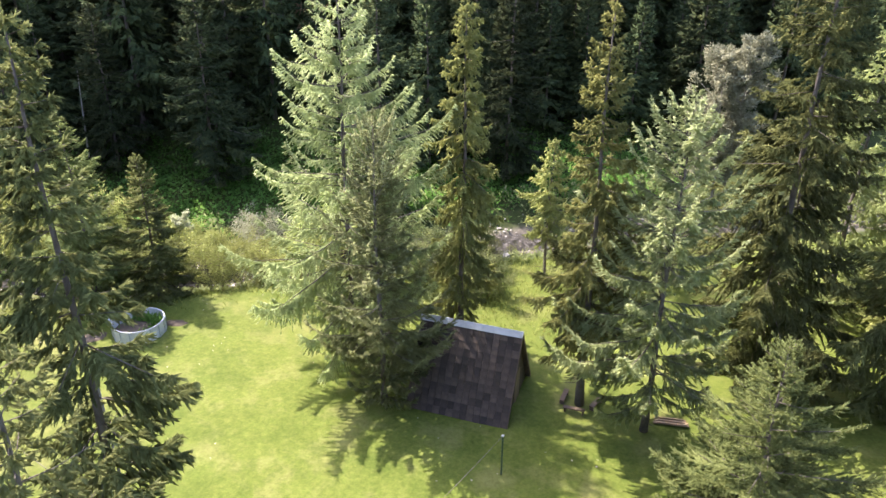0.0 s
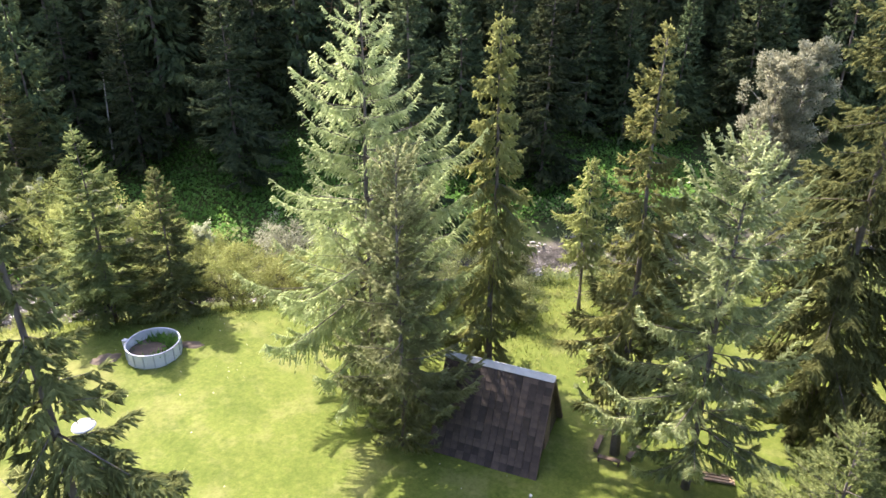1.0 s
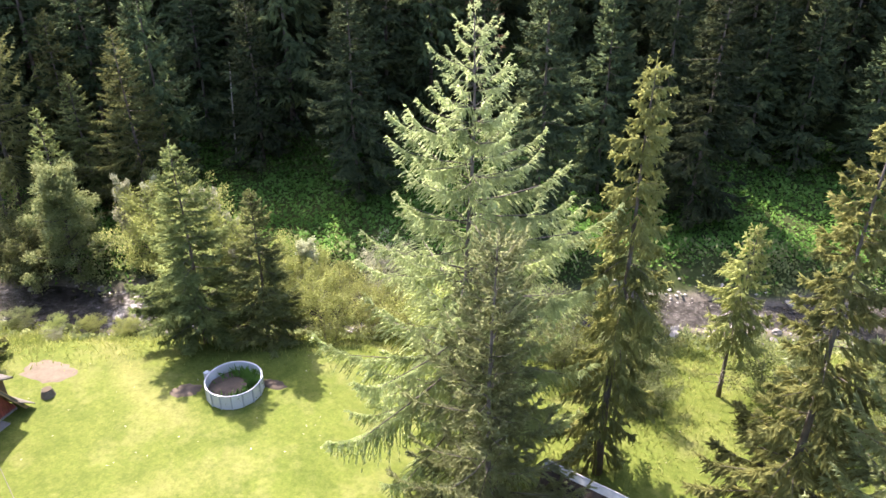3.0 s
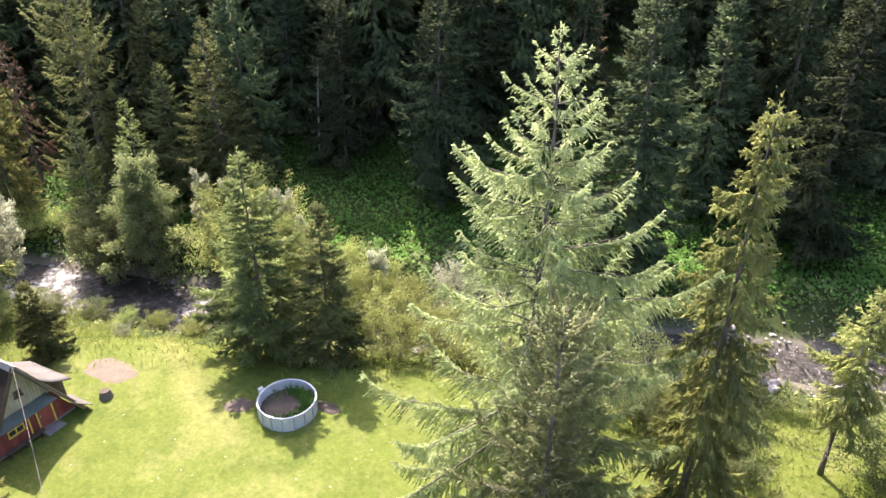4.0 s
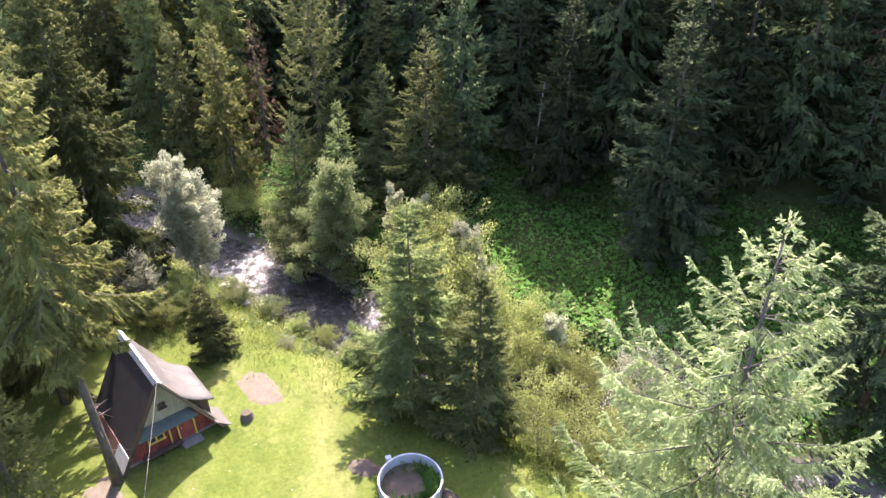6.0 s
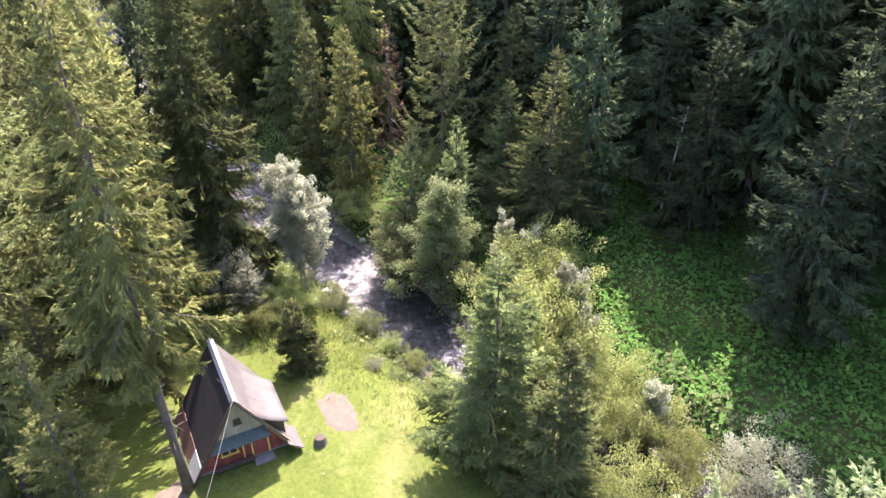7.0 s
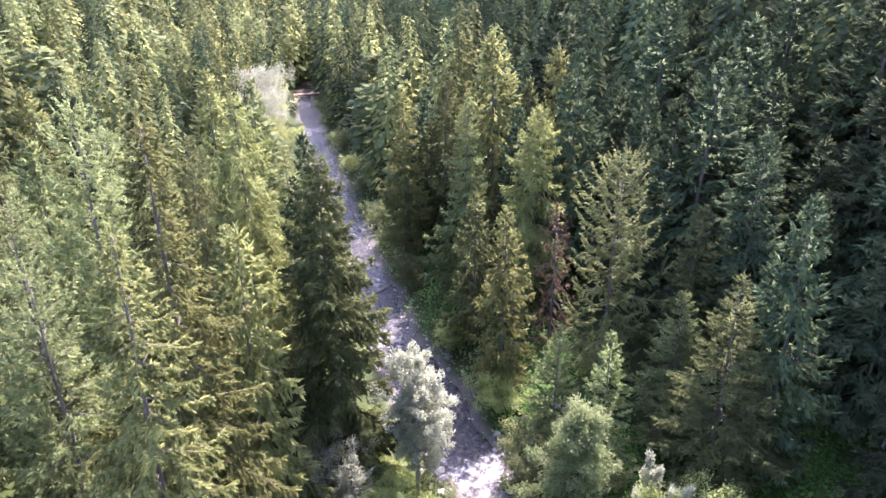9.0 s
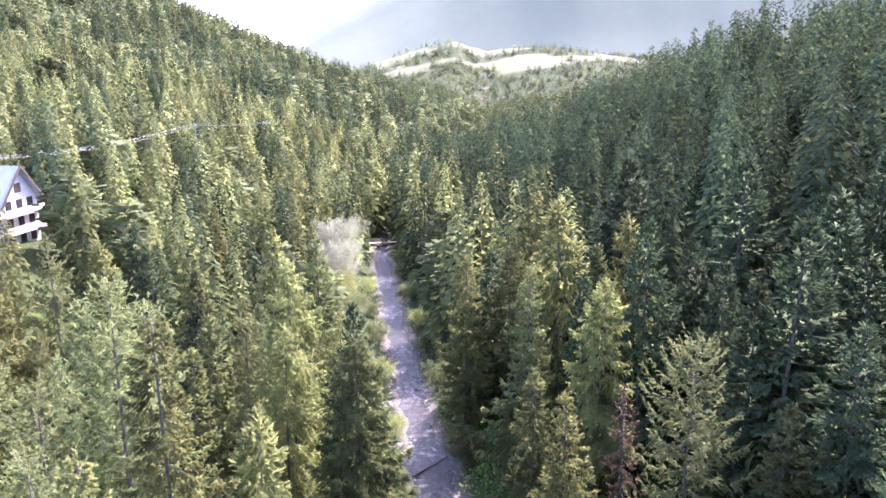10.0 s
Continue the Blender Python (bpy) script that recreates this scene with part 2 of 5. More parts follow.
def ground_material():
    m, nt, p = material("valley_ground")

    def attr(name):
        a = nt.nodes.new("ShaderNodeAttribute")
        a.attribute_name = name
        return a.outputs["Fac"]
    wide, mid, fine = noise_tex(nt, 0.16, 4, 0.65, True), noise_tex(nt, 0.9, 4, 0.65, True), noise_tex(nt, 9.0, 4, 0.7, True)
    grass = mix(nt, 0.5, ramp(nt, wide, [(0.3, (0.0598, 0.0887, 0.0129)), (0.5, (0.0879, 0.112, 0.0195)), (0.72, (0.122, 0.133, 0.0333))]), ramp(nt, mid, [(0.3, (0.0484, 0.0769, 0.0102)), (0.72, (0.116, 0.133, 0.0305))]))
    clump = noise_tex(nt, 2.6, 5, 0.7, True)
    grass = mix(nt, 0.42, grass, ramp(nt, clump, [(0.32, (0.037, 0.068, 0.00741)), (0.5, (0.0768, 0.104, 0.0167)), (0.72, (0.142, 0.151, 0.0416))]))
    grass = mix(nt, 0.22, grass, ramp(nt, fine, [(0.3, (0.0285, 0.0473, 0.00648)), (0.75, (0.148, 0.16, 0.037))]))
    grass = mix(nt, ramp(nt, noise_tex(nt, 0.33, 5, 0.7, True), [(0.5, (0, 0, 0)), (0.68, (0.55, 0.55, 0.55))]), grass, (0.165, 0.16, 0.062))
    soil = ramp(nt, mid, [(0.25, (0.0188, 0.0263, 0.009)), (0.55, (0.0375, 0.0525, 0.015)), (0.8, (0.0675, 0.0562, 0.03))])
    gravel = ramp(nt, fine, [(0.3, (0.0525, 0.0454, 0.0381)), (0.7, (0.158, 0.141, 0.119))])
    pasture = ramp(nt, wide, [(0.3, (0.084, 0.0945, 0.042)), (0.7, (0.113, 0.116, 0.063))])
    dry = nt.nodes.new("ShaderNodeMath")
    dry.operation = "MULTIPLY"
    nt.links.new(attr("worn"), dry.inputs[0])
    nt.links.new(clump, dry.inputs[1])
    grass = mix(nt, dry.outputs[0], grass, (0.19, 0.178, 0.068))
    mottle = mix(nt, 0.5, ramp(nt, noise_tex(nt, 0.55, 5, 0.7, True), [(0.34, (0.55, 0.66, 0.5)), (0.5, (1.0, 1.0, 1.0)), (0.66, (1.2, 1.2, 1.25))]), ramp(nt, noise_tex(nt, 4.2, 4, 0.75, True), [(0.32, (0.55, 0.62, 0.5)), (0.5, (1.0, 1.0, 1.0)), (0.68, (1.24, 1.25, 1.25))]))
    grass = mix(nt, 1.0, grass, mottle, "MULTIPLY")
    c = mix(nt, attr("lawn"), soil, grass)
    c = mix(nt, attr("bed"), c, gravel)
    c = mix(nt, attr("field"), c, pasture)
    nt.links.new(c, p.inputs["Base Color"])
    p.inputs["Roughness"].default_value = 0.9
    p.inputs["Specular IOR Level"].default_value = 0.15
    bump(nt, p, clump, 0.5, 0.10)
    return m


GROUND = ground_material()
build_ground()


def water_material():
    m, nt, p = material("stream_water")
    # noise that whitens the water colour, raised where sun glare is painted
    whiteness = noise_tex(nt, 1.3, 5, 0.7, True)
    ri = nt.nodes.new("ShaderNodeAttribute")
    ri.attribute_name = "riffle"
    lift = nt.nodes.new("ShaderNodeMath")
    lift.operation = "MULTIPLY_ADD"
    nt.links.new(ri.outputs["Fac"], lift.inputs[0])
    lift.inputs[1].default_value = 0.19
    nt.links.new(whiteness, lift.inputs[2])
    whiteness = lift.outputs[0]
    nt.links.new(ramp(nt, whiteness, [(0.45, (0.022, 0.020, 0.018)), (0.62, (0.055, 0.05, 0.046)), (0.74, (0.20, 0.19, 0.185)), (0.86, (0.62, 0.60, 0.60))]), p.inputs["Base Color"])
    p.inputs["Roughness"].default_value = 0.22
    p.inputs["IOR"].default_value = 1.33
    bump(nt, p, noise_tex(nt, 2.2, 4, 0.6, True), 1.0, 0.25)
    return m


WATER = water_material()


def build_stream():
    ss = steps((-120, -60, 3), (-60, 70, 1.0), (70, 186, 4))
    ws = np.linspace(-1, 1, 9)
    S, U = np.meshgrid(ss, ws, indexing="ij")
    half = bed_half(S) + 0.5
    N = np.interp(S, BED_S, BED_N) + U * half
    X, Y = to_xy(S, N)
    Z = bed_z(S) + 0.12 + 0.03 * np.sin(S * 1.7 + U * 3)
    k, l = S.shape
    idx = np.arange(k * l).reshape(k, l)
    faces = np.stack([idx[:-1, :-1], idx[:-1, 1:], idx[1:, 1:], idx[1:, :-1]], -1).reshape(-1, 4)
    # bands whitened in the colour for sun glare on the water
    riffle = sum(k * np.exp(-((S - a) / w) ** 2) for a, w, k in ((13, 3.2, 1.0), (0, 2.2, 0.8), (-11, 2.5, 0.9), (-30, 2, 0.4), (34, 3, 0.5), (49, 3, 0.7), (66, 4, 0.6), (84, 4, 0.7), (104, 5, 0.7), (130, 6, 0.8), (160, 8, 0.9), (200, 20, 0.7)))
    me = mesh_from("water", np.stack([X, Y, Z], -1).reshape(-1, 3), faces, WATER, True)
    me.attributes.new("riffle", "FLOAT", "POINT").data.foreach_set("value", riffle.astype(np.float32).ravel())
    tagged(new("water", me), "shallow rippled mountain stream with pale painted sun glare", "stream", kind="structure")


build_stream()


# ---- trees ----
MESHES = {}


def unit(a):
    return a / np.maximum(np.linalg.norm(a, axis=-1, keepdims=True), 1e-9)


def kites(rng, p, d, length, width, flat=0.5):
    """Slim leaves: from p along d."""
    side = unit(np.cross(d, rng.normal(size=p.shape) * (1 - flat) + np.array([0, 0, 1.0]) * flat))
    l, w = length[:, None], width[:, None]
    a = p + d * l * 0.42
    return np.stack([p, a + side * w * 0.5, p + d * l, a - side * w * 0.5], 1)


def slivers(rng, p, d, length, width, flat=0.5):
    """Slim three-cornered tufts of needles: from p along d."""
    side = unit(np.cross(d, rng.normal(size=p.shape) * (1 - flat) + np.array([0, 0, 1.0]) * flat)) * (width * 0.5)[:, None]
    return np.stack([p - side, p + side, p + d * length[:, None]], 1)


def tube(path, radii, sides=7):
    """A tapering tube along path: vertices and faces."""
    path, k = np.asarray(path, float), len(path)
    t = unit(np.gradient(path, axis=0))
    a = unit(np.cross(t, np.array([0.31, 0.77, 0.2]) if abs(t[0, 2]) > 0.8 else np.array([0, 0, 1.0])))
    b = np.cross(t, a)
    ang = np.arange(sides) * 2 * np.pi / sides
    ring = np.cos(ang)[None, :, None] * a[:, None] + np.sin(ang)[None, :, None] * b[:, None]
    v = path[:, None] + ring * np.asarray(radii)[:, None, None]
    f = []
    for i in range(k - 1):
        for j in range(sides):
            j2 = (j + 1) % sides
            f.append((i * sides + j, i * sides + j2, (i + 1) * sides + j2, (i + 1) * sides + j))
    f.append(tuple(range(sides - 1, -1, -1)))
    f.append(tuple((k - 1) * sides + j for j in range(sides)))
    return v.reshape(-1, 3), f


def join(pieces):
    vs, fs, o = [], [], 0
    for v, f in pieces:
        vs.append(np.asarray(v, float))
        fs += [tuple(i + o for i in face) for face in f]
        o += len(v)
    return np.concatenate(vs), fs


# shape of each kind: clear stem share, crown outline, rise of the boughs low and high, droop, tip lift, hang of the twigs,
# length of the side twigs (share of the bough, and most), tuft size
SHAPES = {
    "spruce": dict(clear=0.10, power=0.78, low=-0.35, high=0.35, droop=0.28, lift=0.28, hang=0.85, twig=0.30, most=1.05, leaf=0.32, wide=0.105, flat=0.4),
    "young": dict(clear=0.02, power=0.92, low=-0.05, high=0.65, droop=0.10, lift=0.20, hang=0.10, twig=0.36, most=0.95, leaf=0.25, wide=0.085, flat=0.6),
    "column": dict(clear=0.08, power=0.55, low=-0.60, high=0.10, droop=0.35, lift=0.32, hang=1.1, twig=0.34, most=0.90, leaf=0.32, wide=0.105, flat=0.35),
    "cone": dict(clear=0.04, power=0.92, low=-0.14, high=0.40, droop=0.12, lift=0.18, hang=0.30, twig=0.34, most=1.15, leaf=0.26, wide=0.09, flat=0.6),
    "larch": dict(clear=0.08, power=0.78, low=-0.10, high=0.42, droop=0.26, lift=0.40, hang=1.0, twig=0.23, most=1.1, leaf=0.25, wide=0.075, flat=0.4),
    "bushy": dict(clear=0.05, power=0.55, low=0.05, high=0.85, droop=0.22, lift=0.42, hang=0.45, twig=0.28, most=0.85, leaf=0.26, wide=0.075, flat=0.4),
    "open": dict(clear=0.14, power=0.55, low=-0.05, high=0.70, droop=0.28, lift=0.46, hang=0.7, twig=0.22, most=0.80, leaf=0.26, wide=0.075, flat=0.4),
    "fir": dict(clear=0.08, power=0.78, low=-0.30, high=0.35, droop=0.16, lift=0.20, hang=0.40, twig=0.34, most=1.25, leaf=0.34, wide=0.13, flat=0.65),
}
UP = np.array([0, 0, 1.0])


def crown_of(rng, seed, H, R, style, gap, per, dens, step, size=1.0, clear=None, ragged=0.35):
    """The needles of a conifer as free tufts on the side twigs of its whorled boughs, with its stem's axis and its boughs."""
    q = SHAPES[style]
    c0 = q["clear"] if clear is None else clear
    levels, z = [], H * c0
    while z < H * 0.975:
        levels.append(z)
        z += gap * (0.40 + 0.75 * (1 - z / H)) * (0.75 + 0.5 * rng.random())
    levels = np.array(levels)
    tier = np.repeat(np.arange(len(levels)), per)
    az = tier * 2.39996 + np.tile(np.arange(per), len(levels)) * (2 * np.pi / per) + rng.normal(size=len(tier)) * 0.28
    h = levels[tier] + rng.normal(size=len(tier)) * gap * 0.14
    keep = rng.random(len(h)) > 0.12
    h, az = h[keep], az[keep]
    i = np.arange(len(h))
    f = np.clip((h - H * c0) / (H * (0.985 - c0)), 0, 1)
    L = R * (1 - f) ** q["power"] * (1 + ragged * np.clip(rng.normal(size=len(h)), -1.6, 1.8) * 0.55) * (0.62 + 0.38 * smooth(0.0, 0.2, f))
    L *= 1 + 0.45 * ragged * np.sin(2.3 * az[0] + az + h * 0.55)
    L = np.clip(L, 0.12, R * 1.25) + 0.12
    rise = q["low"] + (q["high"] - q["low"]) * f ** 1.15 + rng.normal(size=len(h)) * 0.09
    bend = rng.normal(size=len(h)) * 0.12
    out = np.stack([np.cos(az), np.sin(az), 0 * az], 1)
    across = np.stack([-np.sin(az), np.cos(az), 0 * az], 1)
    lean = rng.normal(size=2) * 0.010

    def axis(z):
        z = np.asarray(z, float)
        return np.stack([lean[0] * z + 0.05 * np.sin(z * 0.5 + seed), lean[1] * z + 0.05 * np.cos(z * 0.43 + seed), z], -1)

    def along(k, u):
        l, r = L[k], rise[k]
        return axis(h[k]) + out[k] * (l * u)[:, None] + across[k] * (bend[k] * l * u ** 2)[:, None] + UP * (l * (np.tan(r) * u - q["droop"] * u ** 2 + q["lift"] * u ** 4))[:, None]
    # twigs on both sides of each bough, longest at its middle
    n = np.maximum(3, np.round(dens * L * (0.8 + 0.4 * rng.random(len(L))))).astype(int)
    k = np.repeat(i, n)
    u = 0.10 + 0.92 * rng.random(len(k)) ** 0.7
    p = along(k, u)
    tang = unit(along(k, np.minimum(u + 0.05, 1.05)) - along(k, u - 0.05))
    side = np.cross(tang, UP) * np.where(rng.random(len(k)) < 0.5, -1, 1)[:, None]
    d = unit(tang * 0.75 + side * (0.2 + 0.75 * rng.random(len(k)))[:, None] - UP * (0.7 * q["hang"] * rng.random(len(k)))[:, None] + rng.normal(size=p.shape) * 0.08)
    tl = np.clip((q["twig"] * L[k] * (1.08 - u) ** 0.8 + 0.10) * (0.3 + 1.1 * rng.random(len(k)) ** 1.3), 0.10, q["most"] * 1.3)
    # tufts of needles on the twigs
    m = np.maximum(2, np.round(tl / step)).astype(int)
    kk = np.repeat(np.arange(len(k)), m)
    w = rng.random(len(kk))
    pos = p[kk] + d[kk] * (tl[kk] * w)[:, None] - UP * (0.45 * q["hang"] * tl[kk] * w ** 2)[:, None]
    ld = unit(d[kk] * 0.9 + rng.normal(size=pos.shape) * 0.26 - UP * (q["hang"] * (0.2 + 0.6 * rng.random(len(kk))))[:, None] + UP * 0.10)
    slim = (1 - 0.5 * f[k][kk])
    v = slivers(rng, pos, ld, slim * q["leaf"] * size * (0.6 + 0.7 * rng.random(len(kk))), q["wide"] * size * (0.7 + 0.6 * rng.random(len(kk))), q["flat"])
    # fresh shoots at the tips of the boughs and of the tree
    tk = np.repeat(i, 4)
    tp = along(tk, 0.88 + 0.12 * rng.random(len(tk)))
    tt = unit(along(tk, np.full(len(tk), 1.0)) - along(tk, np.full(len(tk), 0.9)))
    tv = slivers(rng, tp, unit(tt + rng.normal(size=tp.shape) * 0.20 + UP * 0.22), (1 - 0.5 * f[tk]) * q["leaf"] * size * (1.0 + 0.7 * rng.random(len(tk))), np.full(len(tk), q["wide"] * size * 0.9), 0.3)
    t = 40
    sp = axis(H * (0.92 + 0.072 * rng.random(t)))
    sv = slivers(rng, sp, unit(UP * 0.9 + rng.normal(size=(t, 3)) * 0.4), (0.14 + 0.16 * rng.random(t)) * size, np.full(t, 0.07 * size), 0.2)
    return np.concatenate([v, tv, sv]), axis, along, L, c0


def turned_out(v, lean=0.7):
    """Free leaves wound to face up, with normals that lean out from the stem."""
    flat = unit(np.cross(v[:, 1] - v[:, 0], v[:, -1] - v[:, 0]))
    under = flat[:, 2] < 0
    v = np.where(under[:, None, None], v[:, ::-1], v)
    flat = np.where(under[:, None], -flat, flat)
    return v, unit(0.8 * flat[:, None, :] + lean * unit(v * np.array([1, 1, 0])))


def conifer(name, seed, H, R, style, needles, gap=0.95, per=7, dens=11, step=0.04, size=1.0, clear=None, ragged=0.4, limbs=60):
    """A conifer of height H and crown radius R, as a thing with a trunk and a crown."""
    rng = np.random.default_rng(seed)
    v, axis, along, L, c0 = crown_of(rng, seed, H, R, style, gap, per, dens, step, size, clear, ragged)
    v, facing = turned_out(v, 0.12 if "larch" in name else 0.8 if size > 1.5 else 0.4)
    root = new(name)
    crown = new("crown", quads_mesh("crown", v, needles, facing.reshape(-1, 3)))
    r0 = 0.008 * H + 0.04
    zs = np.linspace(-0.4, H * 0.97, 9)
    pieces = [tube(axis(zs), r0 * (1 - 0.93 * np.clip(zs / H, 0, 1)) * np.where(zs < 0.2, 1.35, 1.0), 8)]
    for b in range(0, len(L), max(1, len(L) // limbs)):
        pieces.append(tube(along(np.full(3, b), np.array([0, 0.35, 0.8])), np.array([0.022, 0.014, 0.005]) * (0.5 + L[b] / 2.4), 3))
    # dead stubs under the crown
    for b in range(int(6 + 80 * c0)):
        z0 = H * c0 * (0.25 + 0.75 * rng.random())
        a = rng.random() * 6.28
        e = axis(z0)
        tip = e + np.array([math.cos(a), math.sin(a), -0.15]) * (0.4 + 0.9 * rng.random())
        pieces.append(tube([e, (e + tip) / 2, tip], [0.025, 0.018, 0.006], 3))
    tv, tf = join(pieces)
    trunk = new("trunk", mesh_from("trunk", tv, tf, BARK, True))
    crown.parent = trunk.parent = root
    MESHES[root.name] = (trunk.data, crown.data)
    return root


def broadleaf(name, seed, H, R, limbs, leaves, mat, clear=0.22, leaf=0.16, stems=1, bark=None, form="oval", hang=0.0):
    """A leafy tree or shrub: stems carry limbs, limbs carry shoots, and each shoot its tuft of small leaves."""
    rng = np.random.default_rng(seed)
    pieces, tips = [], []
    r0 = (0.012 * H + 0.03) / math.sqrt(stems)
    each = max(4, limbs // stems)
    for s in range(stems):
        a0 = 6.28 * s / stems + rng.random()
        spread = 0.0 if stems == 1 else (0.16 if form == "plume" else 0.30) * R
        foot = np.array([math.cos(a0), math.sin(a0), 0]) * spread * 0.5
        top = np.array([math.cos(a0) * spread * 1.6, math.sin(a0) * spread * 1.6, H * (0.72 + 0.24 * rng.random())])
        tt = np.linspace(0, 1, 6)[:, None]
        path = foot + (top - foot) * tt + rng.normal(size=(6, 3)) * 0.05 * H * tt * (1 - tt) - np.array([0, 0, 0.3]) * (1 - tt)
        pieces.append(tube(path, r0 * (1 - 0.8 * tt[:, 0]), 7))
        for j in range(each):
            f = clear + (0.98 - clear) * (j + rng.random()) / each
            b = foot + (top - foot) * f
            a = j * 2.39996 + a0 + rng.normal() * 0.4
            if form == "cone":
                reach = R * ((1 - f) ** 0.75 + 0.08)
            elif form == "plume":
                reach = R * (0.55 + 0.45 * rng.random()) * (1.1 - f)
            else:
                reach = R * math.sqrt(max(0.06, 1 - ((f - 0.45) / 0.6) ** 2))
            reach *= 0.5 + 0.7 * rng.random()
            up = {"cone": 0.25, "plume": 1.6}.get(form, 0.55) + 0.3 * rng.random()
            e = b + np.array([math.cos(a) * reach, math.sin(a) * reach, up * reach])
            e[2] = min(e[2], H * 0.98)
            mid = (b + e) / 2 - np.array([0, 0, 0.06 * reach])
            pieces.append(tube([b, mid, e], [r0 * 0.35, r0 * 0.22, r0 * 0.08], 4))
            rad = 0.12 * R + 0.08
            tips.append((e, rad, e - b))
            for q in range(4):
                w = 0.35 + 0.6 * rng.random()
                c = b + (e - b) * w + rng.normal(size=3) * np.array([0.20, 0.20, 0.14]) * reach
                tips.append((c, rad * (0.7 + 0.6 * rng.random()), e - b))
    cen, rad = np.array([t[0] for t in tips]), np.array([t[1] for t in tips])
    way = unit(np.array([t[2] for t in tips]))
    k = np.repeat(np.arange(len(tips)), leaves)
    off = unit(rng.normal(size=(len(k), 3))) * (rng.random(len(k)) ** 0.5)[:, None]
    off = off + way[k] * (np.einsum("ij,ij->i", off, way[k]) * (1.3 if form == "plume" else 0.5))[:, None]
    p = cen[k] + off * rad[k][:, None]
    p[:, 2] = np.maximum(p[:, 2], 0.05)
    d = unit(off * 0.5 + way[k] * 0.5 + rng.normal(size=p.shape) * 0.55 + np.array([0, 0, 0.10 - hang]))
    v = kites(rng, p, d, leaf * (0.7 + 0.7 * rng.random(len(p))), leaf * 0.5 * (0.7 + 0.6 * rng.random(len(p))), 0.4)
    v, facing = turned_out(v, 0.5)
    root = new(name)
    crown = new("crown", quads_mesh("crown", v, mat, facing.reshape(-1, 3)))
    tv, tf = join(pieces)
    trunk = new("trunk", mesh_from("trunk", tv, tf, bark or BARK, True))
    crown.parent = trunk.parent = root
    MESHES[root.name] = (trunk.data, crown.data)
    return root


def place(proto, x, y, scale=1.0, wide=None, turn=0.0, sink=0.05, z=None):
    """A tree like proto, sharing its meshes: proto is a thing with a trunk and a crown."""
    zz = gz(x, y) - sink if z is None else z
    w = scale if wide is None else wide
    root = new(proto.name.split(".")[0])
    for key in ("label", "category", "group"):
        if key in proto:
            root[key] = proto[key]
    for o in MESHES[proto.name]:
        new(o.name.split(".")[0], o).parent = root
    root.matrix_basis = pose(x, y, zz, 0, 0, turn) @ Matrix.Diagonal((w, w, scale, 1))
    return root


def set_down(tree, x, y, turn=0.0):
    tree.matrix_basis = pose(x, y, gz(x, y) - 0.05, 0, 0, turn)
    return tree


def hero(kind, style, needles, x, y, top, R, seed, label, turn=0.0, **more):
    H = top - gz(x, y)
    t = conifer(kind, seed, H, R, style, needles, **more)
    set_down(t, x, y, turn)
    return tagged(t, label, kind.replace("_", " "))


hero("larch_tree", "larch", LIT_LARCH, -23.5, 30.7, 20.5, 6.4, 11, "tall pale green larch with wide upswept boughs on the lawn", clear=0.13, ragged=0.42, gap=1.35, per=9, dens=31, step=0.021, size=0.66, limbs=140)
hero("larch_tree", "bushy", LIT_LARCH, -18.9, 27.2, 13.8, 3.2, 12, "dense soft green larch beside the shingled hut", ragged=0.35, gap=0.8, per=8, dens=19, step=0.024, size=0.85, limbs=90)
hero("larch_tree", "open", LIT_LARCH, -5.4, 32.1, 15.0, 4.6, 13, "airy light green larch on the lawn edge", ragged=0.5, gap=1.1, per=8, dens=22, step=0.022, size=0.95, limbs=80)
hero("larch_tree", "larch", LARCH, -13.0, 5.6, 16.5, 3.6, 30, "light green larch with feathery hanging twigs", gap=1.0, per=7, dens=18, step=0.03)
hero("spruce_tree", "column", SUNLIT_OLIVE, -18.3, 35.3, 18.7, 2.2, 14, "tall narrow spruce with drooping olive boughs", ragged=0.48, gap=1.0, per=8, dens=24, step=0.026, size=0.85)
hero("spruce_tree", "spruce", SUNLIT_OLIVE, -9.2, 32.6, 19.2, 2.5, 15, "tall ragged spruce with a bare lower trunk", clear=0.20, ragged=0.5, gap=1.0, per=8, dens=22, step=0.028, size=0.9)
hero("spruce_tree", "cone", FRESH_SPRUCE, -44.0, 27.5, 10.8, 3.9, 16, "young green spruce branched almost to the ground beside the stream", clear=0.10, gap=0.85, per=9, dens=20, step=0.03, ragged=0.3)
hero("spruce_tree", "cone", SPRUCE, -41.1, 30.5, 7.6, 3.1, 17, "small dense green spruce behind the round pool", gap=0.7, per=9, dens=20, step=0.03, ragged=0.25)
hero("spruce_tree", "spruce", SUNLIT_OLIVE, -42.1, 11.0, 23.4, 3.3, 18, "tall sunlit spruce with a bare stem beside the red hut", clear=0.36, gap=0.95, dens=15, step=0.034)
hero("spruce_tree", "spruce", FRESH_SPRUCE, -62.5, 8.7, 19.9, 5.2, 19, "massive dark spruce beside the stream", clear=0.03, ragged=0.28, gap=0.85, per=9, dens=15, step=0.04, size=1.15)
hero("spruce_tree", "spruce", SUNLIT_OLIVE, -49.5, 7.4, 25.2, 4.4, 20, "tall sunlit spruce in the wood edge", gap=1.0, dens=15, step=0.034, ragged=0.5)
hero("spruce_tree", "column", SUNLIT_OLIVE, -65.8, 1.2, 18.2, 3.6, 21, "slim spruce in the wood edge beside the stream", per=8, dens=14)
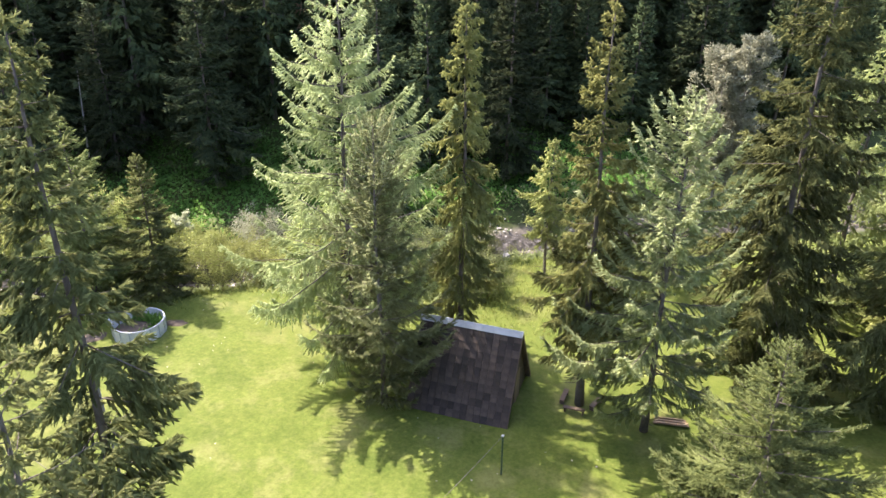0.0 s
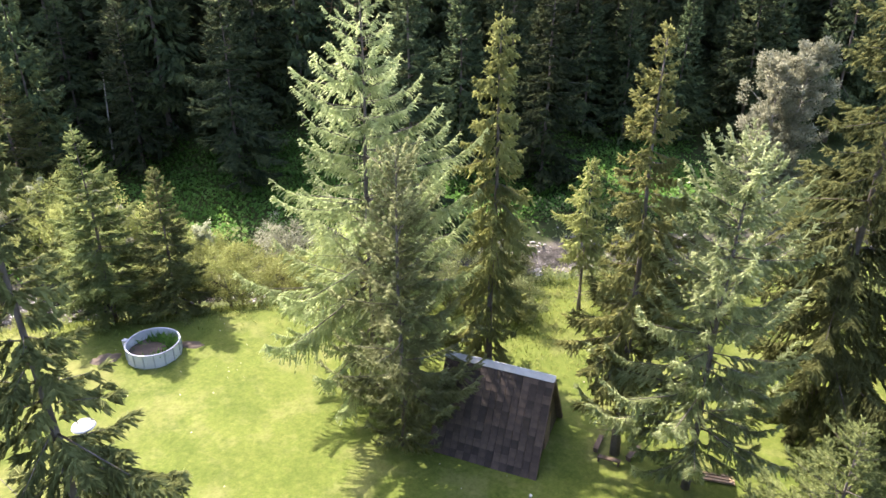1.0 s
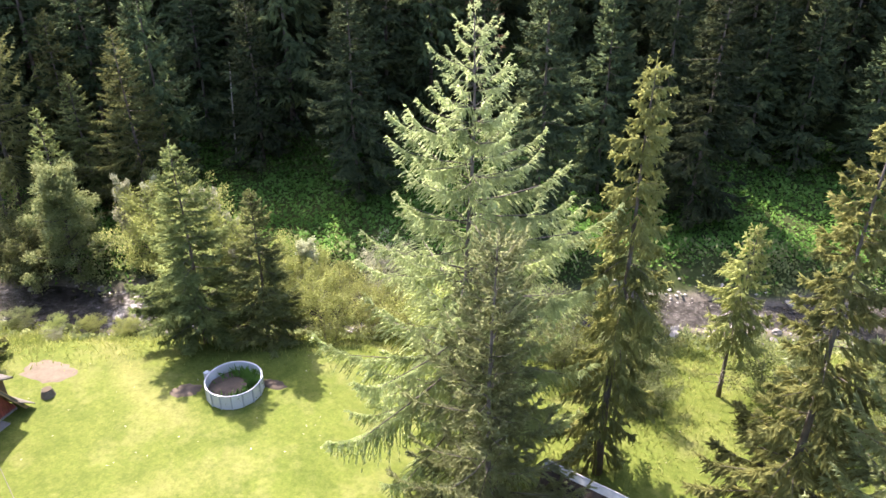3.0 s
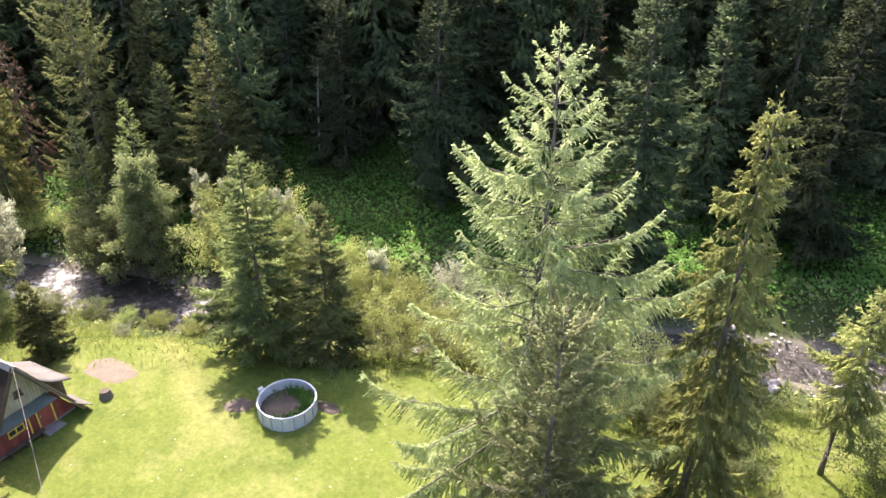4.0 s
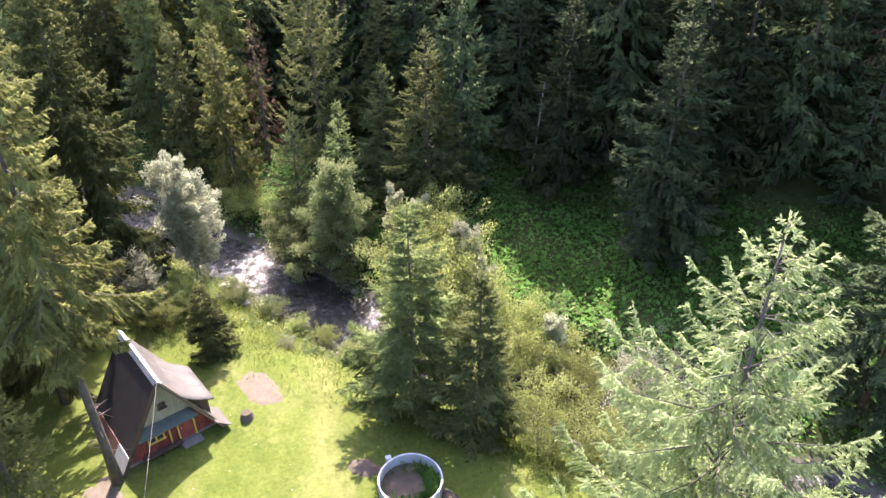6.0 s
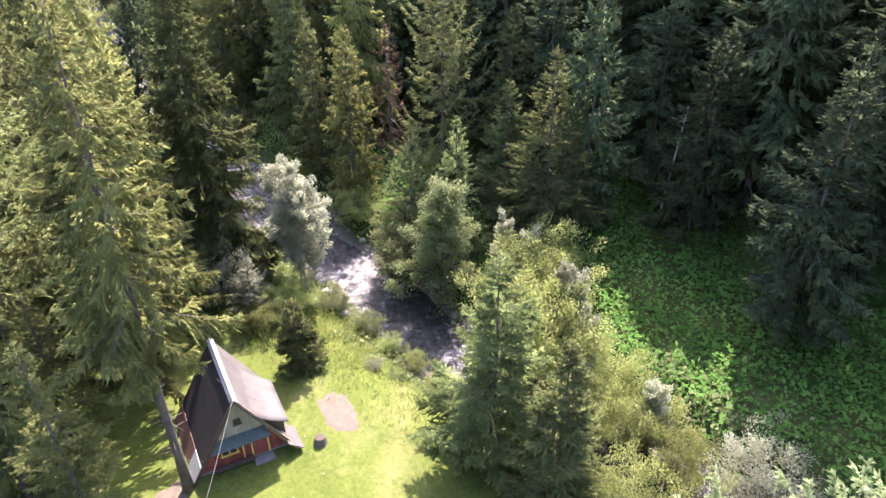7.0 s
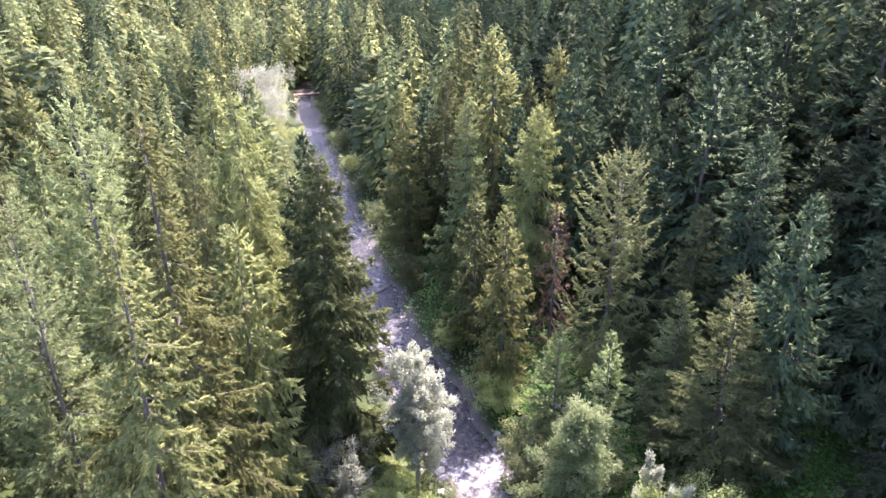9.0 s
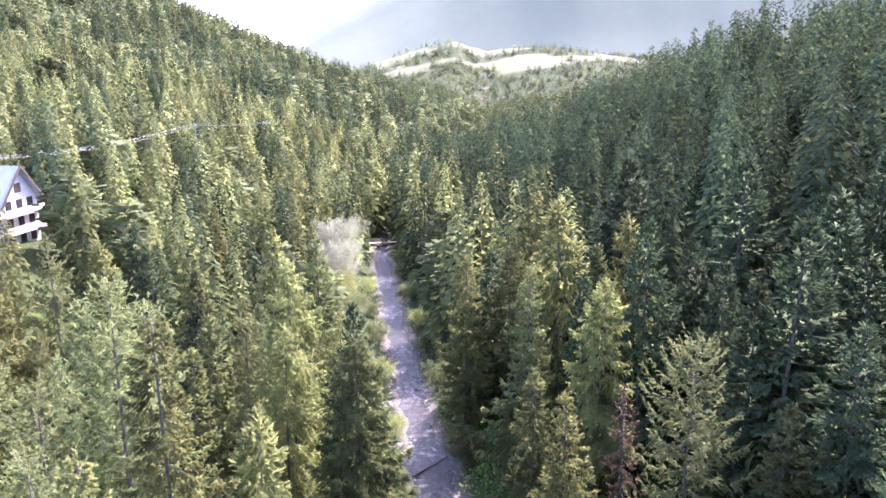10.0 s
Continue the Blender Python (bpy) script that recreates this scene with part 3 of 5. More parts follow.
hero("spruce_tree", "column", SUNLIT_OLIVE, -74.4, -3.6, 20.3, 3.8, 35, "tall olive spruce in the wood edge beside the stream", per=8, dens=12)
# fresh green needles stand in for its sunlit top
hero("spruce_tree", "cone", FRESH_SPRUCE, -65.5, 27.0, 8.2, 2.6, 22, "spruce standing behind a leafy tree at the stream", gap=0.8, dens=15)
hero("spruce_tree", "cone", SPRUCE, -65.4, 34.1, 13.4, 5.0, 23, "conical spruce at the foot of the wooded slope", gap=0.8, per=8, dens=14, ragged=0.3)
hero("spruce_tree", "cone", SPRUCE, -70.7, 31.5, 9.2, 3.6, 24, "smaller conical spruce at the foot of the wooded slope", gap=0.8, per=8, dens=14, ragged=0.3)
hero("spruce_tree", "young", FRESH_SPRUCE, 0.5, 25.5, 8.1, 5.2, 25, "young spruce with fresh upright shoots on the lawn", gap=0.8, per=8, dens=20, step=0.026, size=0.8)
hero("spruce_tree", "spruce", SPRUCE, -17.3, 9.8, 20.6, 2.35, 26, "tall old spruce with hanging twigs and a bare stem", clear=0.34, ragged=0.55, gap=1.0, per=8, dens=20, step=0.024, size=0.9)
hero("spruce_tree", "spruce", SPRUCE, -1.0, 40.5, 25.0, 4.8, 27, "tall olive spruce heavy with cones at the lawn edge", clear=0.05, gap=0.9, per=8, dens=14, step=0.036)
hero("spruce_tree", "spruce", SPRUCE, 6.0, 41.0, 22.0, 4.0, 38, "ragged dark spruce at the lawn edge", clear=0.05, gap=0.9, per=8, dens=14, step=0.036)
for x, y, top, r, seed in ((-37.5, 8.6, 11.7, 2.9, 141), (-41.0, 3.5, 11.0, 3.2, 142), (-45.5, 4.0, 9.0, 2.8, 143), (-38.5, -2.0, 14.0, 3.6, 144), (-33.0, -1.0, 7.0, 2.8, 145)):
    hero("spruce_tree", "cone" if seed % 2 else "spruce", SUNLIT_OLIVE if seed % 2 else SPRUCE, x, y, top, r, seed, "sunlit young spruce at the wood edge behind the red hut", gap=0.85, per=8, dens=14, step=0.045)
for k, (x, y, top, r, style, needles) in enumerate((
        (-100.0, 1.9, 15.1, 3.4, "spruce", SUNLIT_OLIVE), (-89.5, 11.5, 17.3, 3.5, "spruce", SPRUCE), (-86.8, 18.8, 17.6, 3.8, "column", SUNLIT_OLIVE), (-81.2, 14.6, 11.1, 3.0, "spruce", SPRUCE),
        (-75.0, 18.3, 12.3, 3.0, "spruce", SUNLIT_OLIVE), (-68.4, 23.5, 6.5, 2.4, "young", SPRUCE), (-77.0, 35.9, 19.2, 4.2, "fir", SHADED_SPRUCE), (-63.5, 45.3, 15.0, 3.8, "fir", SHADED_SPRUCE),
        (-71.2, 43.9, 15.5, 4.0, "fir", SHADED_SPRUCE), (-75.8, 32.3, 13.6, 3.2, "fir", SPRUCE), (-52.6, 48.0, 17.5, 4.2, "fir", SHADED_SPRUCE), (-83.0, -4.2, 13.0, 3.2, "spruce", SUNLIT_OLIVE),
        (-35.6, 52.4, 20.0, 4.2, "fir", SHADED_SPRUCE), (-28.7, 65.3, 20.0, 4.0, "fir", SHADED_SPRUCE), (-101.7, 6.2, 18.1, 3.6, "spruce", SPRUCE), (-105.6, 22.0, 11.9, 3.2, "fir", SHADED_SPRUCE))):
    hero("spruce_tree", style, needles, x, y, top, r, 160 + k, "shade-darkened spruce at the foot of the wooded slope" if needles is SHADED_SPRUCE else "sunlit olive green spruce beside the stream", gap=0.9, per=8, dens=10, step=0.06, size=1.3)
for k, (x, y, top, r) in enumerate(((-75.8, 26.3, 17.2, 4.2), (-55.9, -2.2, 23.4, 4.2), (-54.0, -6.8, 17.5, 4.0), (-59.5, -4.5, 21.0, 4.0), (-48.5, 0.5, 18.0, 3.8))):
    hero("larch_tree", "open", LARCH, x, y, top, r, 180 + k, "pale green larch among the spruces at the stream", gap=1.1, per=8, dens=12, step=0.05, size=1.3)
hero("spruce_tree", "spruce", SUNLIT_OLIVE, -16.5, 45.5, 8.3, 1.9, 172, "small lopsided spruce with a bare thin stem", clear=0.36, ragged=0.6, gap=0.8, dens=15)
hero("spruce_tree", "young", PALE_LEAF, -57.0, 12.0, 1.8, 1.6, 28, "small greyish young spruce behind the red hut", gap=0.5, per=9, dens=20)
hero("spruce_tree", "cone", SPRUCE, -51.5, 15.9, 2.3, 1.7, 29, "small dark spruce behind the red hut", gap=0.5, per=9, dens=24, step=0.035, ragged=0.2)

t = set_down(broadleaf("willow_tree", 31, 12.2, 2.0, 70, 110, PALE_LEAF, 0.24, 0.17, 2, PALE_BARK), -62.2, 14.6)
tagged(t, "silvery pale willow with an oval crown on the stream bank", "willow tree")
t = set_down(broadleaf("alder_tree", 32, 11.2, 3.9, 34, 150, BROAD_LEAF, 0.05, 0.19, 1, None, "cone"), -61.6, 25.8)
tagged(t, "leafy green alder at the stream", "alder tree")
t = set_down(broadleaf("alder_tree", 39, 5.6, 2.4, 40, 90, BROAD_LEAF, 0.05, 0.17, 2), -64.0, 22.6)
tagged(t, "low rounded alder leaning over the water", "alder tree")
t = set_down(broadleaf("willow_tree", 33, 18.5, 2.7, 90, 90, PALE_LEAF, 0.15, 0.24, 2, PALE_BARK), -8.5, 72.0)
tagged(t, "tall silvery pale tree before the dark wood", "willow tree")
SHRUB = tagged(broadleaf("willow_shrub", 34, 3.0, 1.5, 40, 66, WILLOW_LEAF, 0.05, 0.078, 5), "bushy yellow-green willow shrub on the stream bank", "shrub", "shrubs along the stream")
PALE_SHRUB = tagged(broadleaf("willow_shrub", 35, 3.0, 1.4, 36, 60, PALE_LEAF, 0.05, 0.08, 5, PALE_BARK), "silvery grey willow shrub on the stream bank", "shrub", "shrubs along the stream")
COLUMN = tagged(broadleaf("willow_shrub", 36, 6.0, 1.0, 36, 66, PALE_LEAF, 0.06, 0.12, 4, PALE_BARK, "plume"), "slender pale willow with upright shoots", "shrub", "shrubs along the stream")
GREEN_SHRUB = tagged(broadleaf("alder_shrub", 37, 3.0, 1.5, 36, 50, BROAD_LEAF, 0.05, 0.10, 4), "leafy green alder shrub on the stream bank", "shrub", "shrubs along the stream")


def shrubs(spots):
    """Sets down shrubs: kind, place, height, width, turn."""
    for proto, x, y, hgt, wide, turn in spots:
        place(proto, x, y, hgt / 3.0 if proto is not COLUMN else hgt / 6.0, wide * 0.9, turn)


# the willows about the pool and the bend
shrubs([(SHRUB, -52.5, 32.3, 7.6, 2.3, 0), (SHRUB, -56.0, 30.6, 6.5, 2.2, 80), (SHRUB, -48.5, 35.2, 5.0, 2.0, 140), (SHRUB, -39.0, 34.0, 4.5, 1.8, 200), (SHRUB, -34.0, 38.6, 4.6, 1.8, 60),
        (SHRUB, -37.4, 37.6, 4.2, 1.8, 310), (SHRUB, -30.5, 38.5, 5.4, 2.2, 230), (SHRUB, -28.5, 36.5, 5.0, 2.0, 290), (SHRUB, -58.2, 14.0, 2.6, 1.6, 30), (SHRUB, -66.0, 24.5, 4.0, 2.2, 75),
        (SHRUB, -73.0, 18.5, 3.2, 1.8, 15), (SHRUB, -57.3, 33.0, 6.4, 2.2, 210), (SHRUB, -50.3, 31.2, 5.6, 2.0, 260), (SHRUB, -43.4, 38.4, 4.2, 1.5, 330), (SHRUB, -46.6, 32.6, 4.4, 1.8, 15)])
# the slim willows and the right bank
shrubs([(COLUMN, -60.3, 30.2, 7.5, 1.3, 20), (COLUMN, -53.6, 34.1, 8.0, 1.3, 70), (COLUMN, -54.6, 33.4, 7.6, 1.2, 150), (SHRUB, -46.2, 36.0, 5.2, 1.7, 40), (PALE_SHRUB, -41.0, 42.0, 4.5, 2.0, 10),
        (PALE_SHRUB, -36.8, 42.5, 4.4, 2.0, 100), (PALE_SHRUB, -59.0, 9.5, 4.2, 1.7, 90), (COLUMN, -51.3, 34.6, 7.0, 1.3, 10), (COLUMN, -58.4, 31.6, 7.4, 1.3, 250), (COLUMN, -48.6, 33.4, 6.2, 1.5, 40), (COLUMN, -46.0, 37.4, 6.6, 1.4, 200)])
# the big willows far downstream
shrubs([(PALE_SHRUB, -150.5, -43.5, 12.5, 3.0, 30), (PALE_SHRUB, -144.0, -40.0, 13.5, 3.2, 120), (SHRUB, -157.0, -46.5, 10.0, 2.8, 200), (PALE_SHRUB, -137.0, -36.0, 11.0, 2.8, 60), (SHRUB, -130.0, -31.5, 8.0, 2.5, 10), (GREEN_SHRUB, -121.0, -26.0, 7.0, 2.3, 90)])
# low bushes on the grassy bank behind the red hut
shrubs([(GREEN_SHRUB, -57.6, 20.0, 1.5, 0.75, 40), (SHRUB, -55.4, 21.6, 1.2, 0.6, 110), (SHRUB, -53.6, 23.4, 1.3, 0.7, 10), (PALE_SHRUB, -52.2, 20.6, 0.8, 0.5, 200), (SHRUB, -51.0, 25.0, 1.4, 0.7, 300), (GREEN_SHRUB, -60.0, 17.6, 1.8, 0.9, 150), (SHRUB, -55.5, 12.6, 2.2, 1.1, 80)])
# alders along the upper reach
shrubs([(GREEN_SHRUB, -27.0, 43.5, 4.0, 1.7, 0), (GREEN_SHRUB, -22.5, 46.5, 3.4, 1.6, 60), (GREEN_SHRUB, -14.0, 47.0, 3.6, 1.7, 130), (GREEN_SHRUB, -8.5, 50.5, 4.4, 1.9, 210), (GREEN_SHRUB, -19.5, 41.5, 2.6, 1.4, 300),
        (GREEN_SHRUB, -24.5, 41.0, 3.0, 1.5, 20), (GREEN_SHRUB, -21.8, 43.0, 2.8, 1.4, 95), (GREEN_SHRUB, -11.0, 46.4, 3.0, 1.5, 170)])
# low shrubs down the lower reach
shrubs(((GREEN_SHRUB if i % 3 else SHRUB, *to_xy(s, float(np.interp(s, BED_S, BED_N)) + v), h, h * 0.42, 47 * i) for i, (s, v, h) in enumerate((
            (30, 4.2, 3.0), (38, -3.8, 2.6), (44, 4.0, 3.8), (52, -3.6, 2.8), (58, 3.9, 2.6), (66, 3.8, 3.4), (71, -3.7, 3.0), (80, 3.8, 2.6), (86, -3.8, 3.6),
            (93, 3.9, 3.2), (101, -3.8, 2.8), (109, 4.0, 3.8), (118, -4.0, 3.4), (128, 4.0, 3.2), (139, 4.2, 4.2), (151, -4.6, 4.0)))))
for proto in (SHRUB, PALE_SHRUB, COLUMN, GREEN_SHRUB):
    for o in (*proto.children_recursive, proto):
        bpy.data.objects.remove(o)


# ---- woods ----
def wooded(s, n, rng):
    """Whether a tree may stand here: outside the lawn, the stream, the clearing and the yard of the big house."""
    v = n - float(np.interp(s, BED_S, BED_N))
    x, y = to_xy(s, n)
    if 56 < s < 132 and -13 < v < 0:
        return False
    if s > 184:
        return rng.random() > 0.03
    if v > 0:
        edge = 20 + 3.0 * math.sin(s * 0.17) - 9 * float(smooth(-22, -40, s)) if -40 < s < 4 else 5.0 + 5.0 * float(smooth(30, 6, s)) + 5 * float(smooth(-36, -50, s))
        if v < edge:
            return False
    else:
        edge = 52 if s < -12 else 18 if s < 9 else 5.0 if s > 16 else 9
        if s < -58:
            edge = 13
        if -v < edge:
            return False
        if 72 < s < 108 and -76 < v < -56 or -6 < (x + 99) * 0.59 + (y + 68) * 0.81 < 37 and abs((x + 99) * 0.81 - (y + 68) * 0.59) < 8:
            return False
    if math.hypot(x + 8, y - 14) < 26 and v < 0 and s > -58 or math.hypot(x + 33, y - 9) < 13:
        return False
    return rng.random() > 0.03


def woods():
    """Spots for the trees of the slopes, nearest to the clearing first."""
    rng = np.random.default_rng(5)
    taken = np.array([(o.matrix_basis.translation.x, o.matrix_basis.translation.y) for o in scene.objects if o.parent is None and o.type == "EMPTY"])
    near = []
    for s0 in np.arange(-100, 330, 5.9):
        for n0 in np.arange(-165, 140, 5.9):
            s, n = s0 + rng.uniform(-2.1, 2.1), n0 + rng.uniform(-2.1, 2.1)
            if not wooded(s, n, rng):
                continue
            x, y = to_xy(s, n)
            if np.min(np.hypot(taken[:, 0] - x, taken[:, 1] - y)) < 3.8:
                continue
            if x > 45 or y > 150 and x > -20 or n < 0 and s < -60 and n < -90:
                continue
            d = min(math.hypot(x + 30, y - 26), math.hypot(x + 60, y - 14) + 6, math.hypot(x + 6, y - 62) + 14)
            near.append((d, x, y, rng.uniform(0.62, 1.14) * (0.92 if n < 0 else 1.08), rng.random(), n < 0))
    near.sort()
    return near


SPOTS = woods()
NEAR, MID = SPOTS[:220], SPOTS[220:]


def near_woods(spots):
    rng = np.random.default_rng(6)
    spec = (("fir", SHADED_SPRUCE, 4.3), ("spruce", SHADED_SPRUCE, 4.0), ("fir", SHADED_SPRUCE, 3.8), ("spruce", SPRUCE, 3.8), ("column", SUNLIT_OLIVE, 3.3), ("fir", SPRUCE, 4.0), ("spruce", SUNLIT_OLIVE, 3.8))
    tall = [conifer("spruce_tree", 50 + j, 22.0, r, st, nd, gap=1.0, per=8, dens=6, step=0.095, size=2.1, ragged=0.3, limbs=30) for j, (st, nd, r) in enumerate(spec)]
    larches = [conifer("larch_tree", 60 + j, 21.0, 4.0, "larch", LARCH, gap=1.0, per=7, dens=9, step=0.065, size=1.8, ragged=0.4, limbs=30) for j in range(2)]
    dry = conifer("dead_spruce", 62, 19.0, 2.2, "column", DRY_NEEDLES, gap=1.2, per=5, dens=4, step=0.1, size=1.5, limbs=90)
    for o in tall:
        tagged(o, "spruce in dense mountain woods, its green toned for sun and shade", "spruce tree", "spruces of the woods")
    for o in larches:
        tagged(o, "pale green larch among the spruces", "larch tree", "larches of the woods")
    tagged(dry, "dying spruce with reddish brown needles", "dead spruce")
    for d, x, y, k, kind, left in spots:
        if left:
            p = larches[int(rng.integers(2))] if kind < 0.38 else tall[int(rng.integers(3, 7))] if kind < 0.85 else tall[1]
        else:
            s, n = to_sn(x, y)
            # the sunlit bank gets bright needles, the slope behind it shade-darkened ones
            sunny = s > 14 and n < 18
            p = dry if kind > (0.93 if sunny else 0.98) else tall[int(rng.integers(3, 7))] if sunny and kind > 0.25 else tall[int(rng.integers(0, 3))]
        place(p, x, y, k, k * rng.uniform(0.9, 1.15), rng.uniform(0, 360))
    for p in (*tall, *larches, dry):
        for o in (*p.children_recursive, p):
            bpy.data.objects.remove(o)


near_woods(NEAR)


def crowd(name, spots, shapes, mat, label, rng):
    """Many trees as one sheet of leaves: each is one of the shapes, turned and sized, with a shade of its own."""
    out, shade, turned = [], [], []
    pick = rng.integers(len(shapes), size=len(spots))
    for j, v in enumerate(shapes):
        sp = spots[pick == j]
        if not len(sp):
            continue
        v, nv = turned_out(v, 1.2)
        a = rng.random(len(sp)) * 6.28
        c, s = np.cos(a), np.sin(a)
        w = sp[:, 3] * (1.0 + 0.4 * rng.random(len(sp)))
        X = sp[:, 0, None, None] + w[:, None, None] * (v[None, :, :, 0] * c[:, None, None] - v[None, :, :, 1] * s[:, None, None])
        Y = sp[:, 1, None, None] + w[:, None, None] * (v[None, :, :, 0] * s[:, None, None] + v[None, :, :, 1] * c[:, None, None])
        Z = sp[:, 2, None, None] + sp[:, 3, None, None] * v[None, :, :, 2]
        out.append(np.stack([X, Y, Z], -1).reshape(-1, 4, 3))
        shade.append(np.repeat(rng.random(len(sp)), len(v)))
        turned.append(np.stack([nv[None, ..., 0] * c[:, None, None] - nv[None, ..., 1] * s[:, None, None], nv[None, ..., 0] * s[:, None, None] + nv[None, ..., 1] * c[:, None, None], np.broadcast_to(nv[None, ..., 2], X.shape)], -1).reshape(-1, 3))
    me = quads_mesh(name, np.concatenate(out), mat, np.concatenate(turned))
    me.attributes.new("tree", "FLOAT", "FACE").data.foreach_set("value", np.concatenate(shade).astype(np.float32))
    return tagged(new(name, me), label, "woods", kind="stuff")


def bough_shape(seed, H, R, sprays, leafy=False, size=1.0):
    """A plain tree: a stem hung with short sprays that lie along the outside of its crown, in uneven lobes."""
    rng = np.random.default_rng(seed)
    m = sprays
    f = ((np.arange(m) + rng.random(m)) / m) ** (1.0 if leafy else 0.95)
    a = np.arange(m) * 2.39996 + rng.normal(size=m) * 0.4
    lobe = 1 + 0.16 * np.sin(3 * a + 5 * f + seed) + 0.12 * np.sin(a * 5 - 23 * f) + rng.normal(size=m) * 0.10
    r = R * lobe * (np.sqrt(np.maximum(0.04, 1 - (2 * f - 0.9) ** 2)) if leafy else (1 - f) ** 0.75 + 0.03)
    z = H * ((0.22 if leafy else 0.07) + (0.74 if leafy else 0.92) * f)
    out = np.stack([np.cos(a), np.sin(a), 0 * a], 1)
    sd = np.stack([-np.sin(a), np.cos(a), 0 * a], 1)
    ln = size * (0.30 + 0.95 * (1 - f)) * rng.uniform(0.7, 1.35, m) if not leafy else size * rng.uniform(0.7, 1.3, m)
    p0 = out * (r * rng.uniform(0.55, 0.85, m))[:, None] + UP * (z + 0.25 * ln)[:, None]
    fall = rng.uniform(0.35, 1.0, m) if not leafy else rng.uniform(-0.5, 0.9, m)
    d = unit(out * rng.uniform(0.55, 1.0, m)[:, None] - UP * fall[:, None] + sd * rng.normal(size=m)[:, None] * 0.35)
    side = unit(sd + UP * rng.normal(size=m)[:, None] * 0.3)
    w = (ln * (0.5 if leafy else 0.36))[:, None]
    mid = p0 + d * (0.5 * ln)[:, None] + out * (0.12 * ln)[:, None]
    vs = [np.stack([p0, mid + side * w, p0 + d * ln[:, None], mid - side * w], 1)]
    for b in (0, 1.57):
        e = np.array([math.cos(b), math.sin(b), 0]) * 0.16
        vs.append(np.array([[-e - UP * 0.3, e - UP * 0.3, e * 0.1 + UP * H, -e * 0.1 + UP * H]]))
    return np.concatenate(vs)


def middle_woods(spots, first, sprays, size, rng):
    near = np.array([(x, y, float(ground(x, y)), k) for _, x, y, k, _, _ in spots])
    left = np.array([l for *_, l in spots])
    kind = np.array([c for *_, c, _ in spots])
    larch = left & (kind < 0.15)
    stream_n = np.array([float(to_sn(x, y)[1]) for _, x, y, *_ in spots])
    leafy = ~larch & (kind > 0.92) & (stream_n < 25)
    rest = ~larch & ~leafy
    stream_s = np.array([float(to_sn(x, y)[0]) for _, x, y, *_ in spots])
    # sun and shade set by needle colour: bright where sunny, darkened elsewhere
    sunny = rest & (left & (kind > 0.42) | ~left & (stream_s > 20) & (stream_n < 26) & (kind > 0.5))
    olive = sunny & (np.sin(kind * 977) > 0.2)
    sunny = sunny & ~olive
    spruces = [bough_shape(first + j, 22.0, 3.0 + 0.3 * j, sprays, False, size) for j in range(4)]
    crowd("spruce_woods", near[rest & ~sunny & ~olive], spruces, SHADED_SPRUCE, "dense shade-darkened spruce woods on the valley sides", rng)
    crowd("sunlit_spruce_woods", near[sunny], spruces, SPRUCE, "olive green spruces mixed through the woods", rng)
    crowd("olive_spruce_woods", near[olive], spruces, SUNLIT_OLIVE, "sunlit yellowish green spruces mixed through the woods", rng)
    crowd("larch_woods", near[larch], [bough_shape(first + 4, 21.0, 3.2, sprays, False, size)], LARCH, "pale green larches mixed through the woods", rng)
    crowd("leafy_woods", near[leafy], [bough_shape(first + 5, 15.0, 3.6, sprays, True, size)], BROAD_LEAF, "light green leafy trees mixed through the woods", rng)


def far_woods():
    rng = np.random.default_rng(9)
    s = np.concatenate([rng.uniform(322, 1150, 6500), rng.uniform(1150, 2400, 7000), rng.uniform(1180, 1850, 5000), rng.uniform(-100, 330, 2600)])
    n = np.concatenate([rng.uniform(-520, 330, 6500), rng.uniform(-300, 900, 7000), rng.uniform(80, 800, 5000), np.where(rng.random(2600) < 0.6, rng.uniform(-330, -165, 2600), rng.uniform(140, 240, 2600))])
    x, y = to_xy(s, n)
    open_field = meadow(s, n) | (s > 1640) & (n > 60) & (rng.random(len(s)) < 0.85) | (s > 1240) & (n > 90) & (n < 760) & (rng.random(len(s)) < 0.55)
    x, y = x[~open_field], y[~open_field]
    far = np.stack([x, y, ground(x, y), rng.uniform(0.75, 1.3, len(x)) * np.where(s[~open_field] > 1200, 0.7, 1.0)], 1)
    c = rng.random(len(far))
    fine = [bough_shape(86 + j, 19.0, 3.4, 64, False, 2.3) for j in range(2)]
    low = [bough_shape(96 + j, 19.0, 4.0, 16, False, 4.0) for j in range(2)]
    here = np.hypot(x + 30, y - 27) < 760
    crowd("hillside_spruce_woods", far[here & (c < 0.6)], fine, SHADED_SPRUCE, "dense spruce woods on the hillside", rng)
    crowd("hillside_olive_woods", far[here & (c >= 0.6) & (c < 0.84)], fine, SPRUCE, "olive green spruces on the hillside", rng)
    crowd("hillside_leafy_woods", far[here & (c >= 0.84)], [bough_shape(99, 14.0, 4.0, 70, True, 2.2)], BROAD_LEAF, "light green leafy trees on the hillside", rng)
    far, c = far[~here], c[~here]
    crowd("far_spruce_woods", far[c < 0.55], low, SHADED_SPRUCE, "dense spruce woods on the far valley sides", rng)
    crowd("far_olive_woods", far[(c >= 0.55) & (c < 0.86)], low, SPRUCE, "olive green woods on the far valley sides", rng)
    crowd("far_leafy_woods", far[c >= 0.86], [bough_shape(89, 14.0, 4.4, 18, True, 4.0)], BROAD_LEAF, "light green leafy trees scattered in the far woods", rng)


middle_woods(MID[:850], 80, 420, 1.25, np.random.default_rng(8))
middle_woods(MID[850:], 90, 190, 1.7, np.random.default_rng(10))
far_woods()


